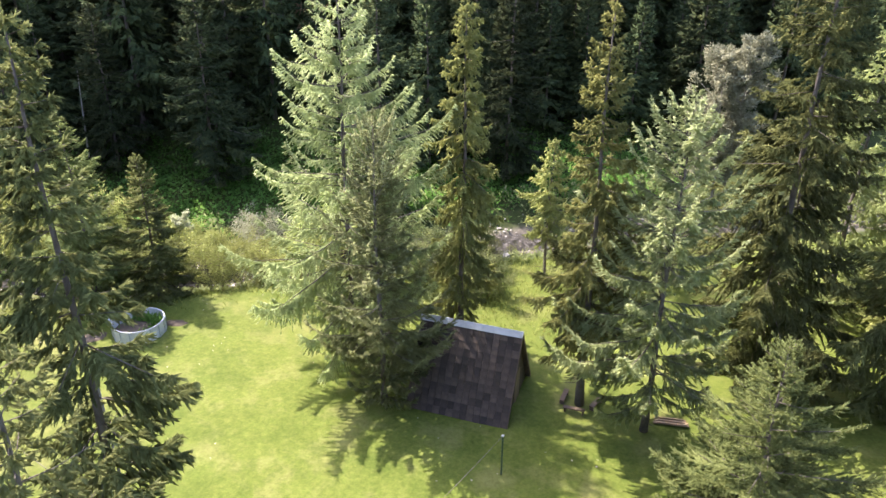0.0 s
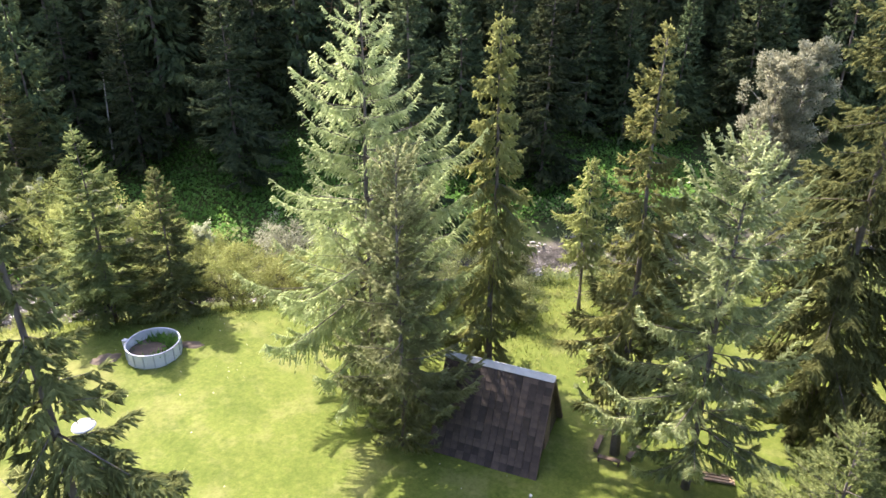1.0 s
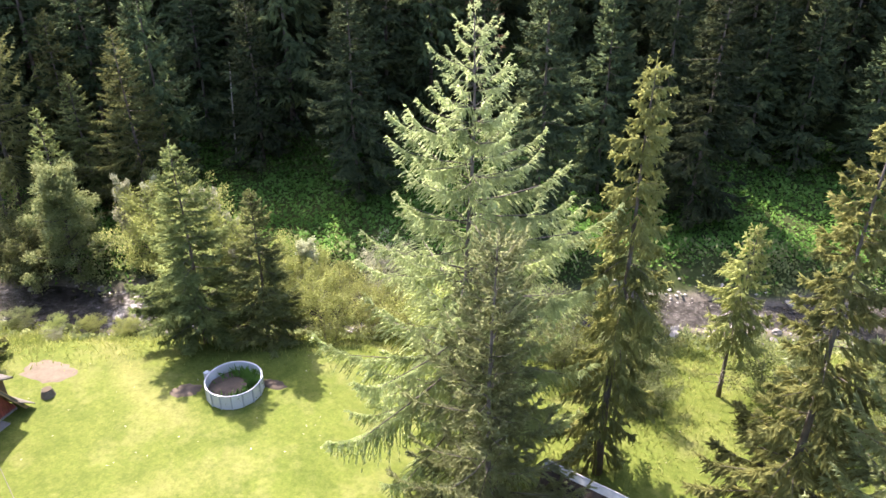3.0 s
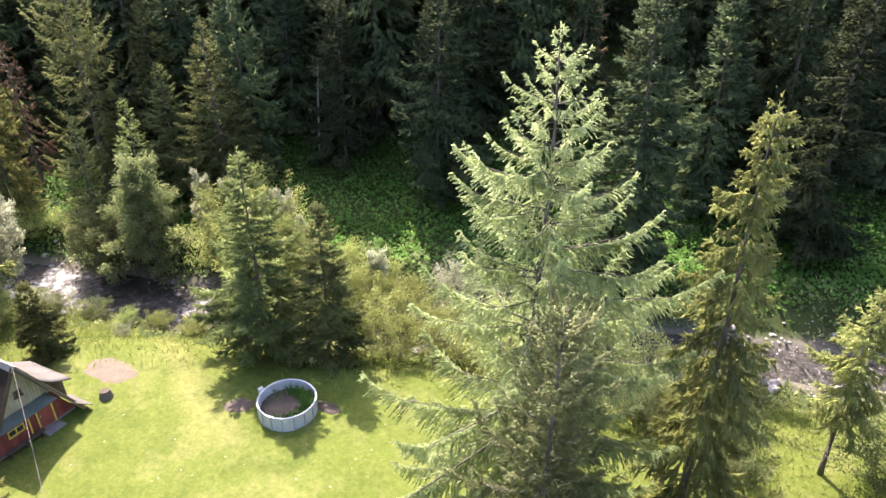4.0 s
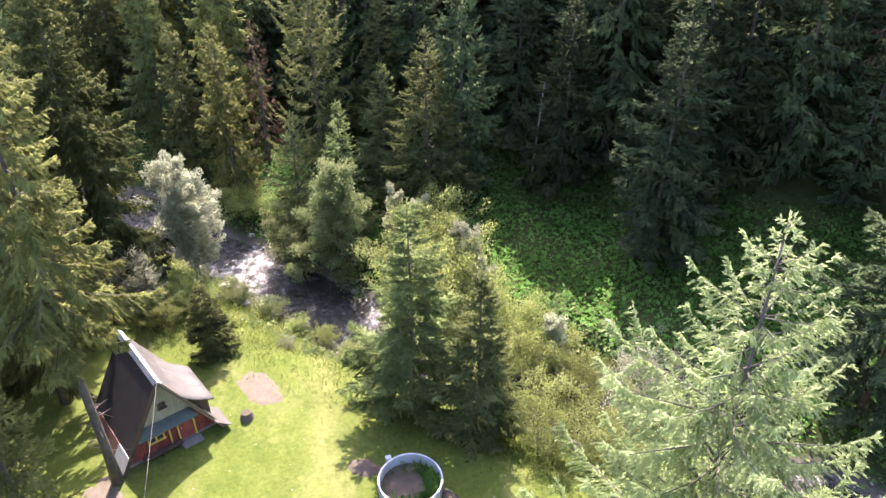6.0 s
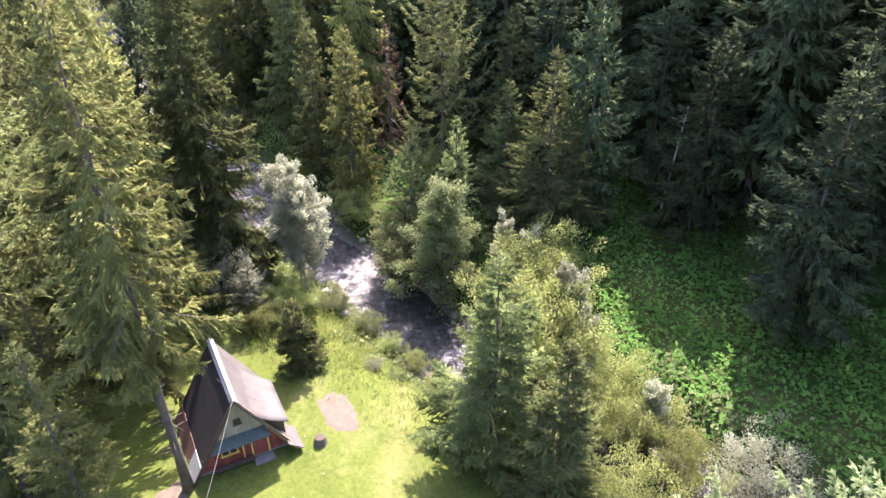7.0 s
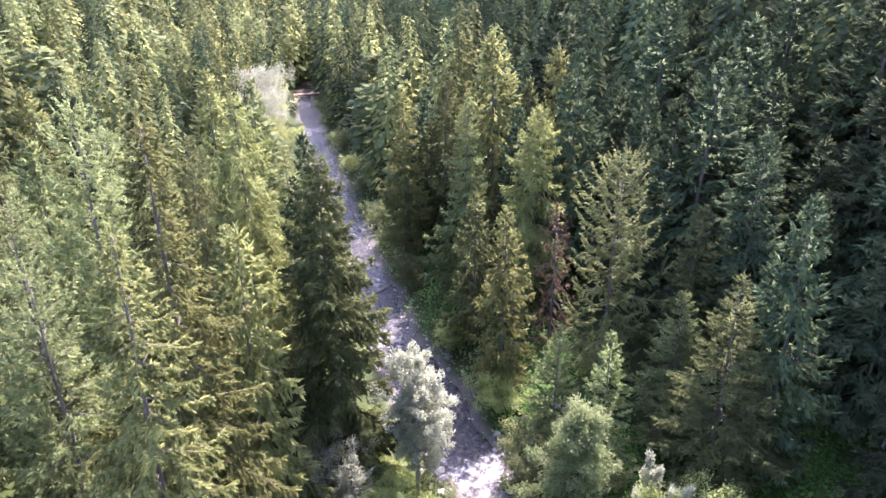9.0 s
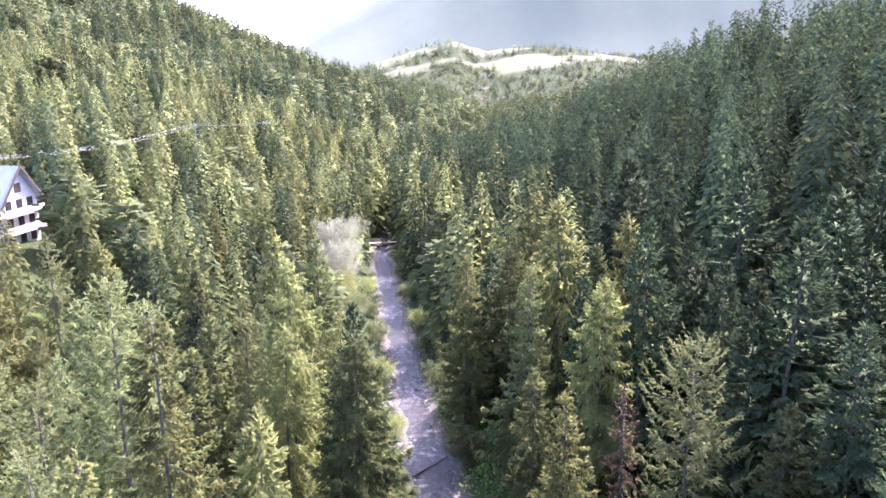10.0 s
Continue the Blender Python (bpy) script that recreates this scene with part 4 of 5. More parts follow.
# ---- built things ----
def part(name, data, mat, parent, label="", smooth_shade=False):
    """Links one mesh as a part of a thing or of another part; data: (vertices, faces), a bmesh or a mesh."""
    if isinstance(data, bpy.types.Mesh):
        me = data
    elif isinstance(data, bmesh.types.BMesh):
        me = bpy.data.meshes.new(name)
        data.to_mesh(me)
        data.free()
        me.materials.append(mat)
    else:
        me = mesh_from(name, data[0], data[1], mat, smooth_shade)
    ob = new(name, me)
    ob.parent = parent
    return tagged(ob, label)


def box(cx, cy, cz, sx, sy, sz, bevel=0.01):
    bm = bmesh.new()
    bmesh.ops.create_cube(bm, size=1.0)
    bmesh.ops.scale(bm, vec=(sx, sy, sz), verts=bm.verts)
    if bevel:
        bmesh.ops.bevel(bm, geom=bm.edges[:], offset=min(bevel, 0.3 * min(sx, sy, sz)), segments=1, affect="EDGES")
    bmesh.ops.translate(bm, vec=(cx, cy, cz), verts=bm.verts)
    return bm


def slab(corners, thick):
    """A plate with the given corners (counter-clockwise seen from outside), thickened inwards."""
    c = np.array(corners, float)
    nrm = unit(np.cross(c[1] - c[0], c[-1] - c[0]))
    low = c - nrm * thick
    k = len(c)
    faces = [tuple(range(k)), tuple(range(2 * k - 1, k - 1, -1))]
    faces += [(i, i + k, (i + 1) % k + k, (i + 1) % k) for i in range(k)]
    return np.concatenate([c, low]), faces


def beam(a, b, w, h):
    """A straight squared timber from a to b."""
    a, b = np.array(a, float), np.array(b, float)
    t = unit(b - a)
    s = unit(np.cross(t, UP if abs(t[2]) < 0.95 else np.array([1.0, 0, 0])))
    u = np.cross(s, t)
    c = [(-1, -1), (1, -1), (1, 1), (-1, 1)]
    v = [p + s * x * w / 2 + u * y * h / 2 for p in (a, b) for x, y in c]
    return np.array(v), [(3, 2, 1, 0), (4, 5, 6, 7), (0, 1, 5, 4), (1, 2, 6, 5), (2, 3, 7, 6), (3, 0, 4, 7)]


def boards(name, mat, parent, x, y0, y1, top, width, thick=0.03, base=0.0):
    """Upright boards side by side across a gable at x; top(y) gives each board's height."""
    y = y0
    while y < y1 - 0.02:
        e = min(y + width - 0.012, y1)
        za, zb = top(y), top(e)
        if max(za, zb) - base > 0.05:
            za, zb = max(za, base + 0.01), max(zb, base + 0.01)
            part(name, slab([(x, y, base), (x, e, base), (x, e, zb), (x, y, za)], thick), mat, parent)
        y += width


def varied(m, amount=0.25):
    """Lets each object of this material differ a little in shade."""
    nt = m.node_tree
    p = nt.nodes["Principled BSDF"]
    src = p.inputs["Base Color"].links[0].from_socket
    h = nt.nodes.new("ShaderNodeHueSaturation")
    o = nt.nodes.new("ShaderNodeObjectInfo")
    r = nt.nodes.new("ShaderNodeMapRange")
    r.inputs["To Min"].default_value, r.inputs["To Max"].default_value = 1 - amount, 1 + amount
    nt.links.new(o.outputs["Random"], r.inputs["Value"])
    nt.links.new(r.outputs[0], h.inputs["Value"])
    nt.links.new(src, h.inputs["Color"])
    nt.links.new(h.outputs[0], p.inputs["Base Color"])
    return m


SHINGLE = varied(plain("weathered_shingle", (0.022, 0.016, 0.0125), (0.060, 0.041, 0.031), 2.0, 0.85, 0, 0.5, 40.0), 0.55)
DARK_ROOF = plain("tarred_roof", (0.016, 0.013, 0.012), (0.036, 0.029, 0.027), 1.4, 0.8, 0, 0.4, 30.0)
RUST_ROOF = plain("rusty_sheet", (0.12, 0.05, 0.04), (0.22, 0.11, 0.085), 1.6, 0.7, 0.0, 0.3, 30.0)
PALE_SHEET = plain("pale_roof_sheet", (0.062, 0.055, 0.050), (0.112, 0.100, 0.090), 1.1, 0.7, 0.0, 0.3, 22.0)
WHITE_METAL = plain("whitish_metal", (0.36, 0.36, 0.37), (0.52, 0.52, 0.53), 3.0, 0.4, 0.0, 0.1, 40.0)
CREAM = varied(plain("cream_board", (0.26, 0.23, 0.165), (0.38, 0.345, 0.26), 2.0, 0.75, 0, 0.3, 30.0), 0.12)
RED_PAINT = varied(plain("red_board", (0.17, 0.035, 0.03), (0.30, 0.07, 0.055), 2.5, 0.65, 0, 0.3, 30.0), 0.2)
YELLOW = plain("yellow_trim", (0.62, 0.40, 0.07), (0.78, 0.55, 0.14), 4.0, 0.55, 0, 0.1, 40.0)
TEAL = plain("teal_canopy", (0.035, 0.055, 0.045), (0.085, 0.105, 0.085), 2.0, 0.6, 0, 0.3, 20.0)
DARK_WOOD = varied(plain("dark_wood", (0.045, 0.03, 0.02), (0.11, 0.075, 0.05), 3.0, 0.8, 0, 0.4, 30.0), 0.25)
PLANK = varied(plain("brown_plank", (0.15, 0.10, 0.06), (0.30, 0.21, 0.13), 3.0, 0.75, 0, 0.4, 30.0), 0.25)
CONCRETE = plain("concrete", (0.14, 0.13, 0.12), (0.25, 0.235, 0.215), 1.5, 0.9, 0, 0.4, 26.0)
STONE = varied(plain("river_stone", (0.13, 0.12, 0.11), (0.34, 0.32, 0.30), 2.2, 0.75, 0, 0.5, 18.0), 0.45)
PALE_STONE = varied(plain("pale_stone", (0.22, 0.195, 0.165), (0.38, 0.345, 0.30), 2.2, 0.75, 0, 0.5, 18.0), 0.35)
POOL_WALL = varied(plain("pool_sheet", (0.44, 0.46, 0.50), (0.56, 0.58, 0.61), 1.4, 0.45, 0.0, 0.15, 30.0), 0.06)
POOL_RIM = plain("pool_rim", (0.46, 0.48, 0.52), (0.56, 0.57, 0.60), 2.0, 0.4, 0.0, 0.1, 30.0)
POOL_POST = plain("pool_post", (0.28, 0.31, 0.35), (0.40, 0.43, 0.46), 2.0, 0.4, 0.0, 0.1, 30.0)
SOIL = plain("bare_soil", (0.045, 0.035, 0.025), (0.105, 0.08, 0.06), 1.2, 0.95, 0, 0.7, 14.0)
SAND = plain("trodden_earth", (0.092, 0.074, 0.052), (0.15, 0.12, 0.09), 2.2, 0.95, 0, 0.5, 14.0)
PLASTER = plain("white_plaster", (0.50, 0.48, 0.46), (0.66, 0.63, 0.61), 0.8, 0.85, 0, 0.2, 12.0)
PINK_PLASTER = plain("pinkish_plaster", (0.50, 0.40, 0.37), (0.62, 0.52, 0.49), 0.8, 0.85, 0, 0.2, 12.0)
GREY_ROOF = plain("pale_blue_roof", (0.27, 0.31, 0.335), (0.36, 0.39, 0.41), 0.9, 0.45, 0.0, 0.2, 8.0)
GLASS, _nt, _p = material("window_glass")
_p.inputs["Base Color"].default_value, _p.inputs["Roughness"].default_value = (0.03, 0.035, 0.04, 1), 0.06
CABLE = plain("cable", (0.10, 0.10, 0.10), (0.18, 0.18, 0.18), 3.0, 0.5, 0, 0)


def window(parent, x, y, z, w, h, frame_mat, out=1):
    """A window in a wall at x that faces along out: frame, sill, cross bar and panes."""
    win = part("window", box(x, y, z, 0.05, w, h, 0.0), DARK_WOOD, parent)
    for dy in (-w / 4, w / 4):
        part("pane", box(x + out * 0.03, y + dy, z, 0.012, w / 2 - 0.05, h - 0.06, 0.0), GLASS, win)
    for a, b in (((0, -w / 2, -h / 2), (0, -w / 2, h / 2)), ((0, w / 2, -h / 2), (0, w / 2, h / 2)), ((0, -w / 2, h / 2), (0, w / 2, h / 2)), ((0, 0, -h / 2), (0, 0, h / 2)), ((0, -w / 2, 0), (0, w / 2, 0))):
        o = np.array([x + out * 0.045, y, z])
        part("frame", beam(o + a, o + b, 0.07, 0.05), frame_mat, win)
    part("sill", box(x + out * 0.07, y, z - h / 2 - 0.03, 0.14, w + 0.16, 0.05), frame_mat, win)
    return win


def shingled_hut():
    """The A-frame hut with the dark shingled roof."""
    L, W, H = 5.9, 2.62, 4.4
    hut = tagged(new("a_frame_hut"), "A-frame hut with dark weathered shingles and a pale ridge", "hut")
    hut.matrix_basis = pose(-15.2, 30.7, gz(-15.2, 30.7) - 0.02, 0, 0, 9.0)
    slope = math.hypot(W, H)
    for sgn in (-1, 1):
        a, b = (-L / 2, sgn * W, 0.0), (L / 2, sgn * W, 0.0)
        c, d = (L / 2, 0, H), (-L / 2, 0, H)
        deck = part("roof_slope", slab((a, b, c, d) if sgn < 0 else (b, a, d, c), 0.10), DARK_WOOD, hut, "dark shingled roof slope")
        rows, cols = 12, 15
        sh = bmesh.new()
        bmesh.ops.create_cube(sh, size=1.0)
        bmesh.ops.scale(sh, vec=(L / cols - 0.018, slope / rows + 0.10, 0.028), verts=sh.verts)
        me = bpy.data.meshes.new("shingle")
        sh.to_mesh(me)
        sh.free()
        me.materials.append(SHINGLE)
        rng = random.Random(3 + sgn)
        tilt = math.degrees(math.atan2(H, W))
        for r in range(rows if sgn < 0 else 0):
            for q in range(cols):
                u = (r + 0.5) / rows
                s = new("shingle", me)
                s.parent = deck
                x = -L / 2 + (q + 0.5) * L / cols + rng.uniform(-0.008, 0.008)
                off = 0.045 + rng.uniform(0, 0.012)
                s.matrix_basis = pose(x, sgn * (W * (1 - u) + off * H / slope), H * u + off * W / slope, -sgn * (tilt - 3.4 + rng.uniform(-1, 1)), 0, rng.uniform(-0.8, 0.8))
    part("ridge_cap", join([slab([(-L / 2 - 0.05, -0.17, H - 0.10), (L / 2 + 0.05, -0.17, H - 0.10), (L / 2 + 0.05, 0, H + 0.24), (-L / 2 - 0.05, 0, H + 0.24)], 0.03), slab([(L / 2 + 0.05, 0.17, H - 0.10), (-L / 2 - 0.05, 0.17, H - 0.10), (-L / 2 - 0.05, 0, H + 0.24), (L / 2 + 0.05, 0, H + 0.24)], 0.03)]), WHITE_METAL, hut, "pale sheet metal ridge cap")
    for x in (-L / 2 + 0.25, L / 2 - 0.22):
        boards("gable_board", DARK_WOOD, hut, x, -W + 0.15, W - 0.15, lambda y: H * (1 - abs(y) / W) - 0.12, 0.19)
        for sgn in (-1, 1):
            part("barge_board", beam((x + 0.24 * (1 if x > 0 else -1), sgn * (W + 0.02), 0.02), (x + 0.24 * (1 if x > 0 else -1), 0, H + 0.02), 0.05, 0.18), DARK_WOOD, hut)
    part("door", box(L / 2 - 0.18, 0.1, 0.98, 0.05, 0.85, 1.9), PLANK, hut, "plain plank door")


shingled_hut()


def red_hut():
    """The A-frame hut with the red front and the pale side roof; x runs to its front."""
    L, W, H = 5.5, 2.9, 5.15
    hut = tagged(new("a_frame_hut"), "A-frame hut with red front, yellow trim and pale side roof", "hut")
    hut.matrix_basis = pose(-46.05, 12.75, gz(-46.05, 12.75) - 0.03, 0, 0, 24.9)
    f, b = L / 2, -L / 2
    # the dark slope, with a rusty skirt and a pale repair
    part("roof_slope", slab([(b, -W * 0.80, H * 0.20), (f, -W * 0.80, H * 0.20), (f, 0, H), (b, 0, H)], 0.10), DARK_ROOF, hut, "dark tarred roof slope")
    part("roof_skirt", slab([(b, -W - 0.05, -0.0), (f - 1.6, -W - 0.05, -0.0), (f - 1.6, -W * 0.80 - 0.02, H * 0.20 + 0.02), (b, -W * 0.80 - 0.02, H * 0.20 + 0.02)], 0.06), RUST_ROOF, hut, "rusty sheet along the eave")
    part("roof_patch", slab([(f - 1.58, -W - 0.08, 0.0), (f, -W - 0.08, 0.0), (f, -W * 0.80 - 0.03, H * 0.20 + 0.03), (f - 1.58, -W * 0.80 - 0.03, H * 0.20 + 0.03)], 0.06), WHITE_METAL, hut, "pale sheet metal repair at the eave")
    # the other steep slope, pale where it shows under the side roof
    part("roof_slope", slab([(f + 0.1, W * 0.96, H * 0.04 + 0.25), (b, W * 0.96, H * 0.04 + 0.25), (b, 0.05, H - 0.06), (f + 0.1, 0.05, H - 0.06)], 0.10), PALE_SHEET, hut, "pale sheet roof slope")
    # the flared side roof: a sagging plate from the ridge
    m, n = 8, 8
    v = []
    for i in range(m + 1):
        for j in range(n + 1):
            u, w = i / m, j / n
            ridge = np.array([b + (f - b + 0.1) * w, 0.0, H + 0.05])
            eave = np.array([-0.8 + (f + 0.25 + 0.8) * w, 2.68 - 0.1 * w, 2.35 + 0.30 * w])
            p = ridge + (eave - ridge) * u
            p[2] -= 0.80 * math.sin(math.pi * u ** 0.8) * (1 - 0.25 * w)
            v.append(p)
    v = np.array(v)
    idx = np.arange((m + 1) * (n + 1)).reshape(m + 1, n + 1)
    top = np.stack([idx[:-1, :-1], idx[1:, :-1], idx[1:, 1:], idx[:-1, 1:]], -1).reshape(-1, 4)
    o = len(v)
    faces = [tuple(q) for q in top] + [tuple(x + o for x in reversed(q)) for q in top.tolist()]
    rim = list(idx[0]) + list(idx[1:, -1]) + list(idx[-1, -2::-1]) + list(idx[-2:0:-1, 0])
    faces += [(rim[i], rim[(i + 1) % len(rim)], rim[(i + 1) % len(rim)] + o, rim[i] + o) for i in range(len(rim))]
    part("side_roof", (np.concatenate([v, v - UP * 0.09]), faces), PALE_SHEET, hut, "pale sunlit sheet roof that flares outwards", True)
    for j in (2, 5):
        q = v.reshape(m + 1, n + 1, 3)[:, j] + UP * 0.002
        part("roof_seam", tube(q, np.full(len(q), 0.008), 4), PALE_SHEET, hut)
    part("ridge_cap", join([slab([(b - 0.06, -0.17, H - 0.22), (f + 0.12, -0.17, H - 0.22), (f + 0.12, 0, H + 0.12), (b - 0.06, 0, H + 0.12)], 0.03), slab([(f + 0.12, 0.20, H - 0.08), (b - 0.06, 0.20, H - 0.08), (b - 0.06, 0, H + 0.12), (f + 0.12, 0, H + 0.12)], 0.03)]), WHITE_METAL, hut, "white metal ridge cap")
    # the front: cream gable, teal canopy, red boards below
    edge = lambda y: H * (1 - abs(y) / W) - 0.18
    x = f - 0.45
    boards("gable_board", CREAM, hut, x, -W * 0.6, W * 0.6, edge, 0.17, 0.03, 2.15)
    boards("wall_board", RED_PAINT, hut, x, -W + 0.25, W - 0.2, lambda y: min(edge(y), 2.12), 0.16, 0.03, 0.25)
    part("plinth", box(x - 0.08, 0, 0.12, 0.2, 2 * W - 0.5, 0.26), CONCRETE, hut)
    part("canopy", slab([(x, -1.55, 2.25), (x + 0.62, -1.75, 1.92), (x + 0.62, 1.55, 1.92), (x, 1.35, 2.25)][::-1], 0.05), TEAL, hut, "mossy teal canopy over the front")
    window(hut, x + 0.01, -0.72, 1.42, 0.85, 0.7, YELLOW)
    window(hut, x + 0.01, 0.0, 3.25, 0.34, 0.34, DARK_WOOD)
    door = part("door", box(x + 0.02, 0.95, 1.12, 0.05, 0.82, 1.75), RED_PAINT, hut, "red door with yellow trim")
    for a, c in (((0, -0.46, -0.9), (0, -0.46, 0.95)), ((0, 0.46, -0.9), (0, 0.46, 0.95)), ((0, -0.46, 0.92), (0, 0.46, 0.92))):
        q = np.array([x + 0.06, 0.95, 1.12])
        part("frame", beam(q + a, q + c, 0.08, 0.07), YELLOW, door)
    part("handle", box(x + 0.07, 0.66, 1.1, 0.05, 0.03, 0.14, 0.004), WHITE_METAL, door)
    part("corner_trim", beam((x + 0.05, 0.02, 0.3), (x + 0.05, 0.02, 1.95), 0.08, 0.06), YELLOW, hut)
    part("bench_seat", box(x + 0.32, -0.6, 0.45, 0.34, 2.2, 0.05), DARK_WOOD, hut, "dark bench along the front wall")
    for y in (-1.5, -0.6, 0.3):
        part("bench_leg", box(x + 0.32, y, 0.22, 0.3, 0.07, 0.44), DARK_WOOD, hut)
    part("step", box(x + 0.40, 1.0, 0.08, 0.6, 1.1, 0.16), CONCRETE, hut)
    part("eave_board", slab([(f + 0.45, W * 0.80, 1.02), (f + 0.45, W * 1.08, 0.32), (f - 1.3, W * 1.08, 0.32), (f - 1.3, W * 0.80, 1.02)][::-1], 0.05), PALE_SHEET, hut, "pale sheet over the lower eave")
    for sgn in (-1, 1):
        part("barge_board", beam((f + 0.06, sgn * (W + 0.02), 0.05), (f + 0.06, 0, H + 0.03), 0.06, 0.20), DARK_WOOD if sgn < 0 else PLANK, hut)
    boards("gable_board", DARK_WOOD, hut, b + 0.3, -W + 0.2, W - 0.2, edge, 0.2)
    # the cheek wall under the side roof
    part("cheek_wall", slab([(f - 0.5, 1.55, 2.0), (f - 0.5, 2.45, 0.9), (f - 0.5, 2.45, 2.35), (f - 0.5, 1.3, 3.2)], 0.05), DARK_WOOD, hut)


red_hut()


def round_pool():
    """The drained round pool: sheet panels between posts, a rim and old soil inside."""
    R, h, k = 1.65, 0.95, 16
    pool = tagged(new("round_pool"), "drained round pale blue pool full of soil and weeds", "pool")
    x, y = -37.47, 25.79
    pool.matrix_basis = pose(x, y, gz(x, y) - 0.02, 0, 0, 8)
    for i in range(k):
        a = np.linspace(i, i + 1, 5) * 2 * math.pi / k
        bulge = 0.02 * math.sin(i * 2.4)
        ro, ri = R + bulge, R - 0.035 + bulge
        ring = [[(r * math.cos(t), r * math.sin(t), z) for t in a] for r, z in ((ro, 0), (ro, h), (ri, h), (ri, 0))]
        v = np.array(ring).reshape(-1, 3)
        f = []
        for q in range(4):
            p = (q + 1) % 4
            for j in range(4):
                f.append((q * 5 + j, q * 5 + j + 1, p * 5 + j + 1, p * 5 + j))
        part("panel", (v, f), POOL_WALL, pool)
        t = a[0]
        part("post", box(0, 0, 0, 0.055, 0.09, h + 0.02), POOL_POST, pool).matrix_basis = pose((R + 0.03) * math.cos(t), (R + 0.03) * math.sin(t), h / 2, 0, 0, math.degrees(t))
    ang = np.linspace(0, 2 * math.pi, 49)[:-1]
    v, f = [], []
    for r, z in ((R - 0.05, h + 0.005), (R - 0.05, h + 0.03), (R + 0.035, h + 0.03), (R + 0.035, h + 0.005)):
        v += [(r * math.cos(t), r * math.sin(t), z + 0.012 * math.sin(3 * t)) for t in ang]
    for q in range(4):
        for j in range(48):
            f.append((q * 48 + j, q * 48 + (j + 1) % 48, (q + 1) % 4 * 48 + (j + 1) % 48, (q + 1) % 4 * 48 + j))
    part("rim", (np.array(v), f), POOL_RIM, pool, "pale plastic rim")
    # lumpy soil
    v, f, rings = [(0, 0, 0.34)], [], 8
    for i in range(1, rings + 1):
        for j in range(24):
            t, r = j * 2 * math.pi / 24, (R - 0.06) * i / rings
            v.append((r * math.cos(t), r * math.sin(t), 0.30 + 0.07 * noise.noise((3 * r * math.cos(t), 3 * r * math.sin(t), 5)) + 0.03 * i / rings))
    f = [(0, 1 + j, 1 + (j + 1) % 24) for j in range(24)]
    for i in range(rings - 1):
        f += [(1 + i * 24 + j, 1 + (i + 1) * 24 + j, 1 + (i + 1) * 24 + (j + 1) % 24, 1 + i * 24 + (j + 1) % 24) for j in range(24)]
    part("soil", (np.array(v), f), SOIL, pool, "dry brown soil", True)
    # ladder and skimmer
    skim = part("skimmer", box(-R - 0.16, -0.55, h - 0.25, 0.24, 0.26, 0.42), POOL_RIM, pool, "white plastic skimmer box")
    part("lid", box(-R - 0.16, -0.55, h - 0.02, 0.28, 0.30, 0.04), POOL_RIM, skim)
    rng = np.random.default_rng(3)
    m = 700
    a, r = rng.normal(0.9, 0.9, m), (R - 0.15) * np.sqrt(rng.uniform(0.3, 1, m))
    p = np.stack([r * np.cos(a), r * np.sin(a), np.full(m, 0.32)], 1)
    d = unit(UP + rng.normal(size=(m, 3)) * 0.5)
    tagged(part("undergrowth", quads_mesh("undergrowth", kites(rng, p, d, rng.uniform(0.25, 0.75, m), rng.uniform(0.04, 0.12, m), 0.2), UNDERGROWTH), None, pool, "green weeds"), kind="stuff")


round_pool()


def rock(seed, r, flat=0.6):
    bm = bmesh.new()
    bmesh.ops.create_icosphere(bm, subdivisions=2, radius=1.0)
    for v in bm.verts:
        k = 1 + 0.45 * noise.noise(v.co * 1.3 + Vector((seed * 7.1, seed, 0))) + 0.15 * noise.noise(v.co * 3.1 + Vector((seed, 0, 9)))
        v.co = Vector((v.co.x * k * r, v.co.y * k * r * 0.8, v.co.z * k * r * flat))
    me = bpy.data.meshes.new("boulder")
    bm.to_mesh(me)
    bm.free()
    return me


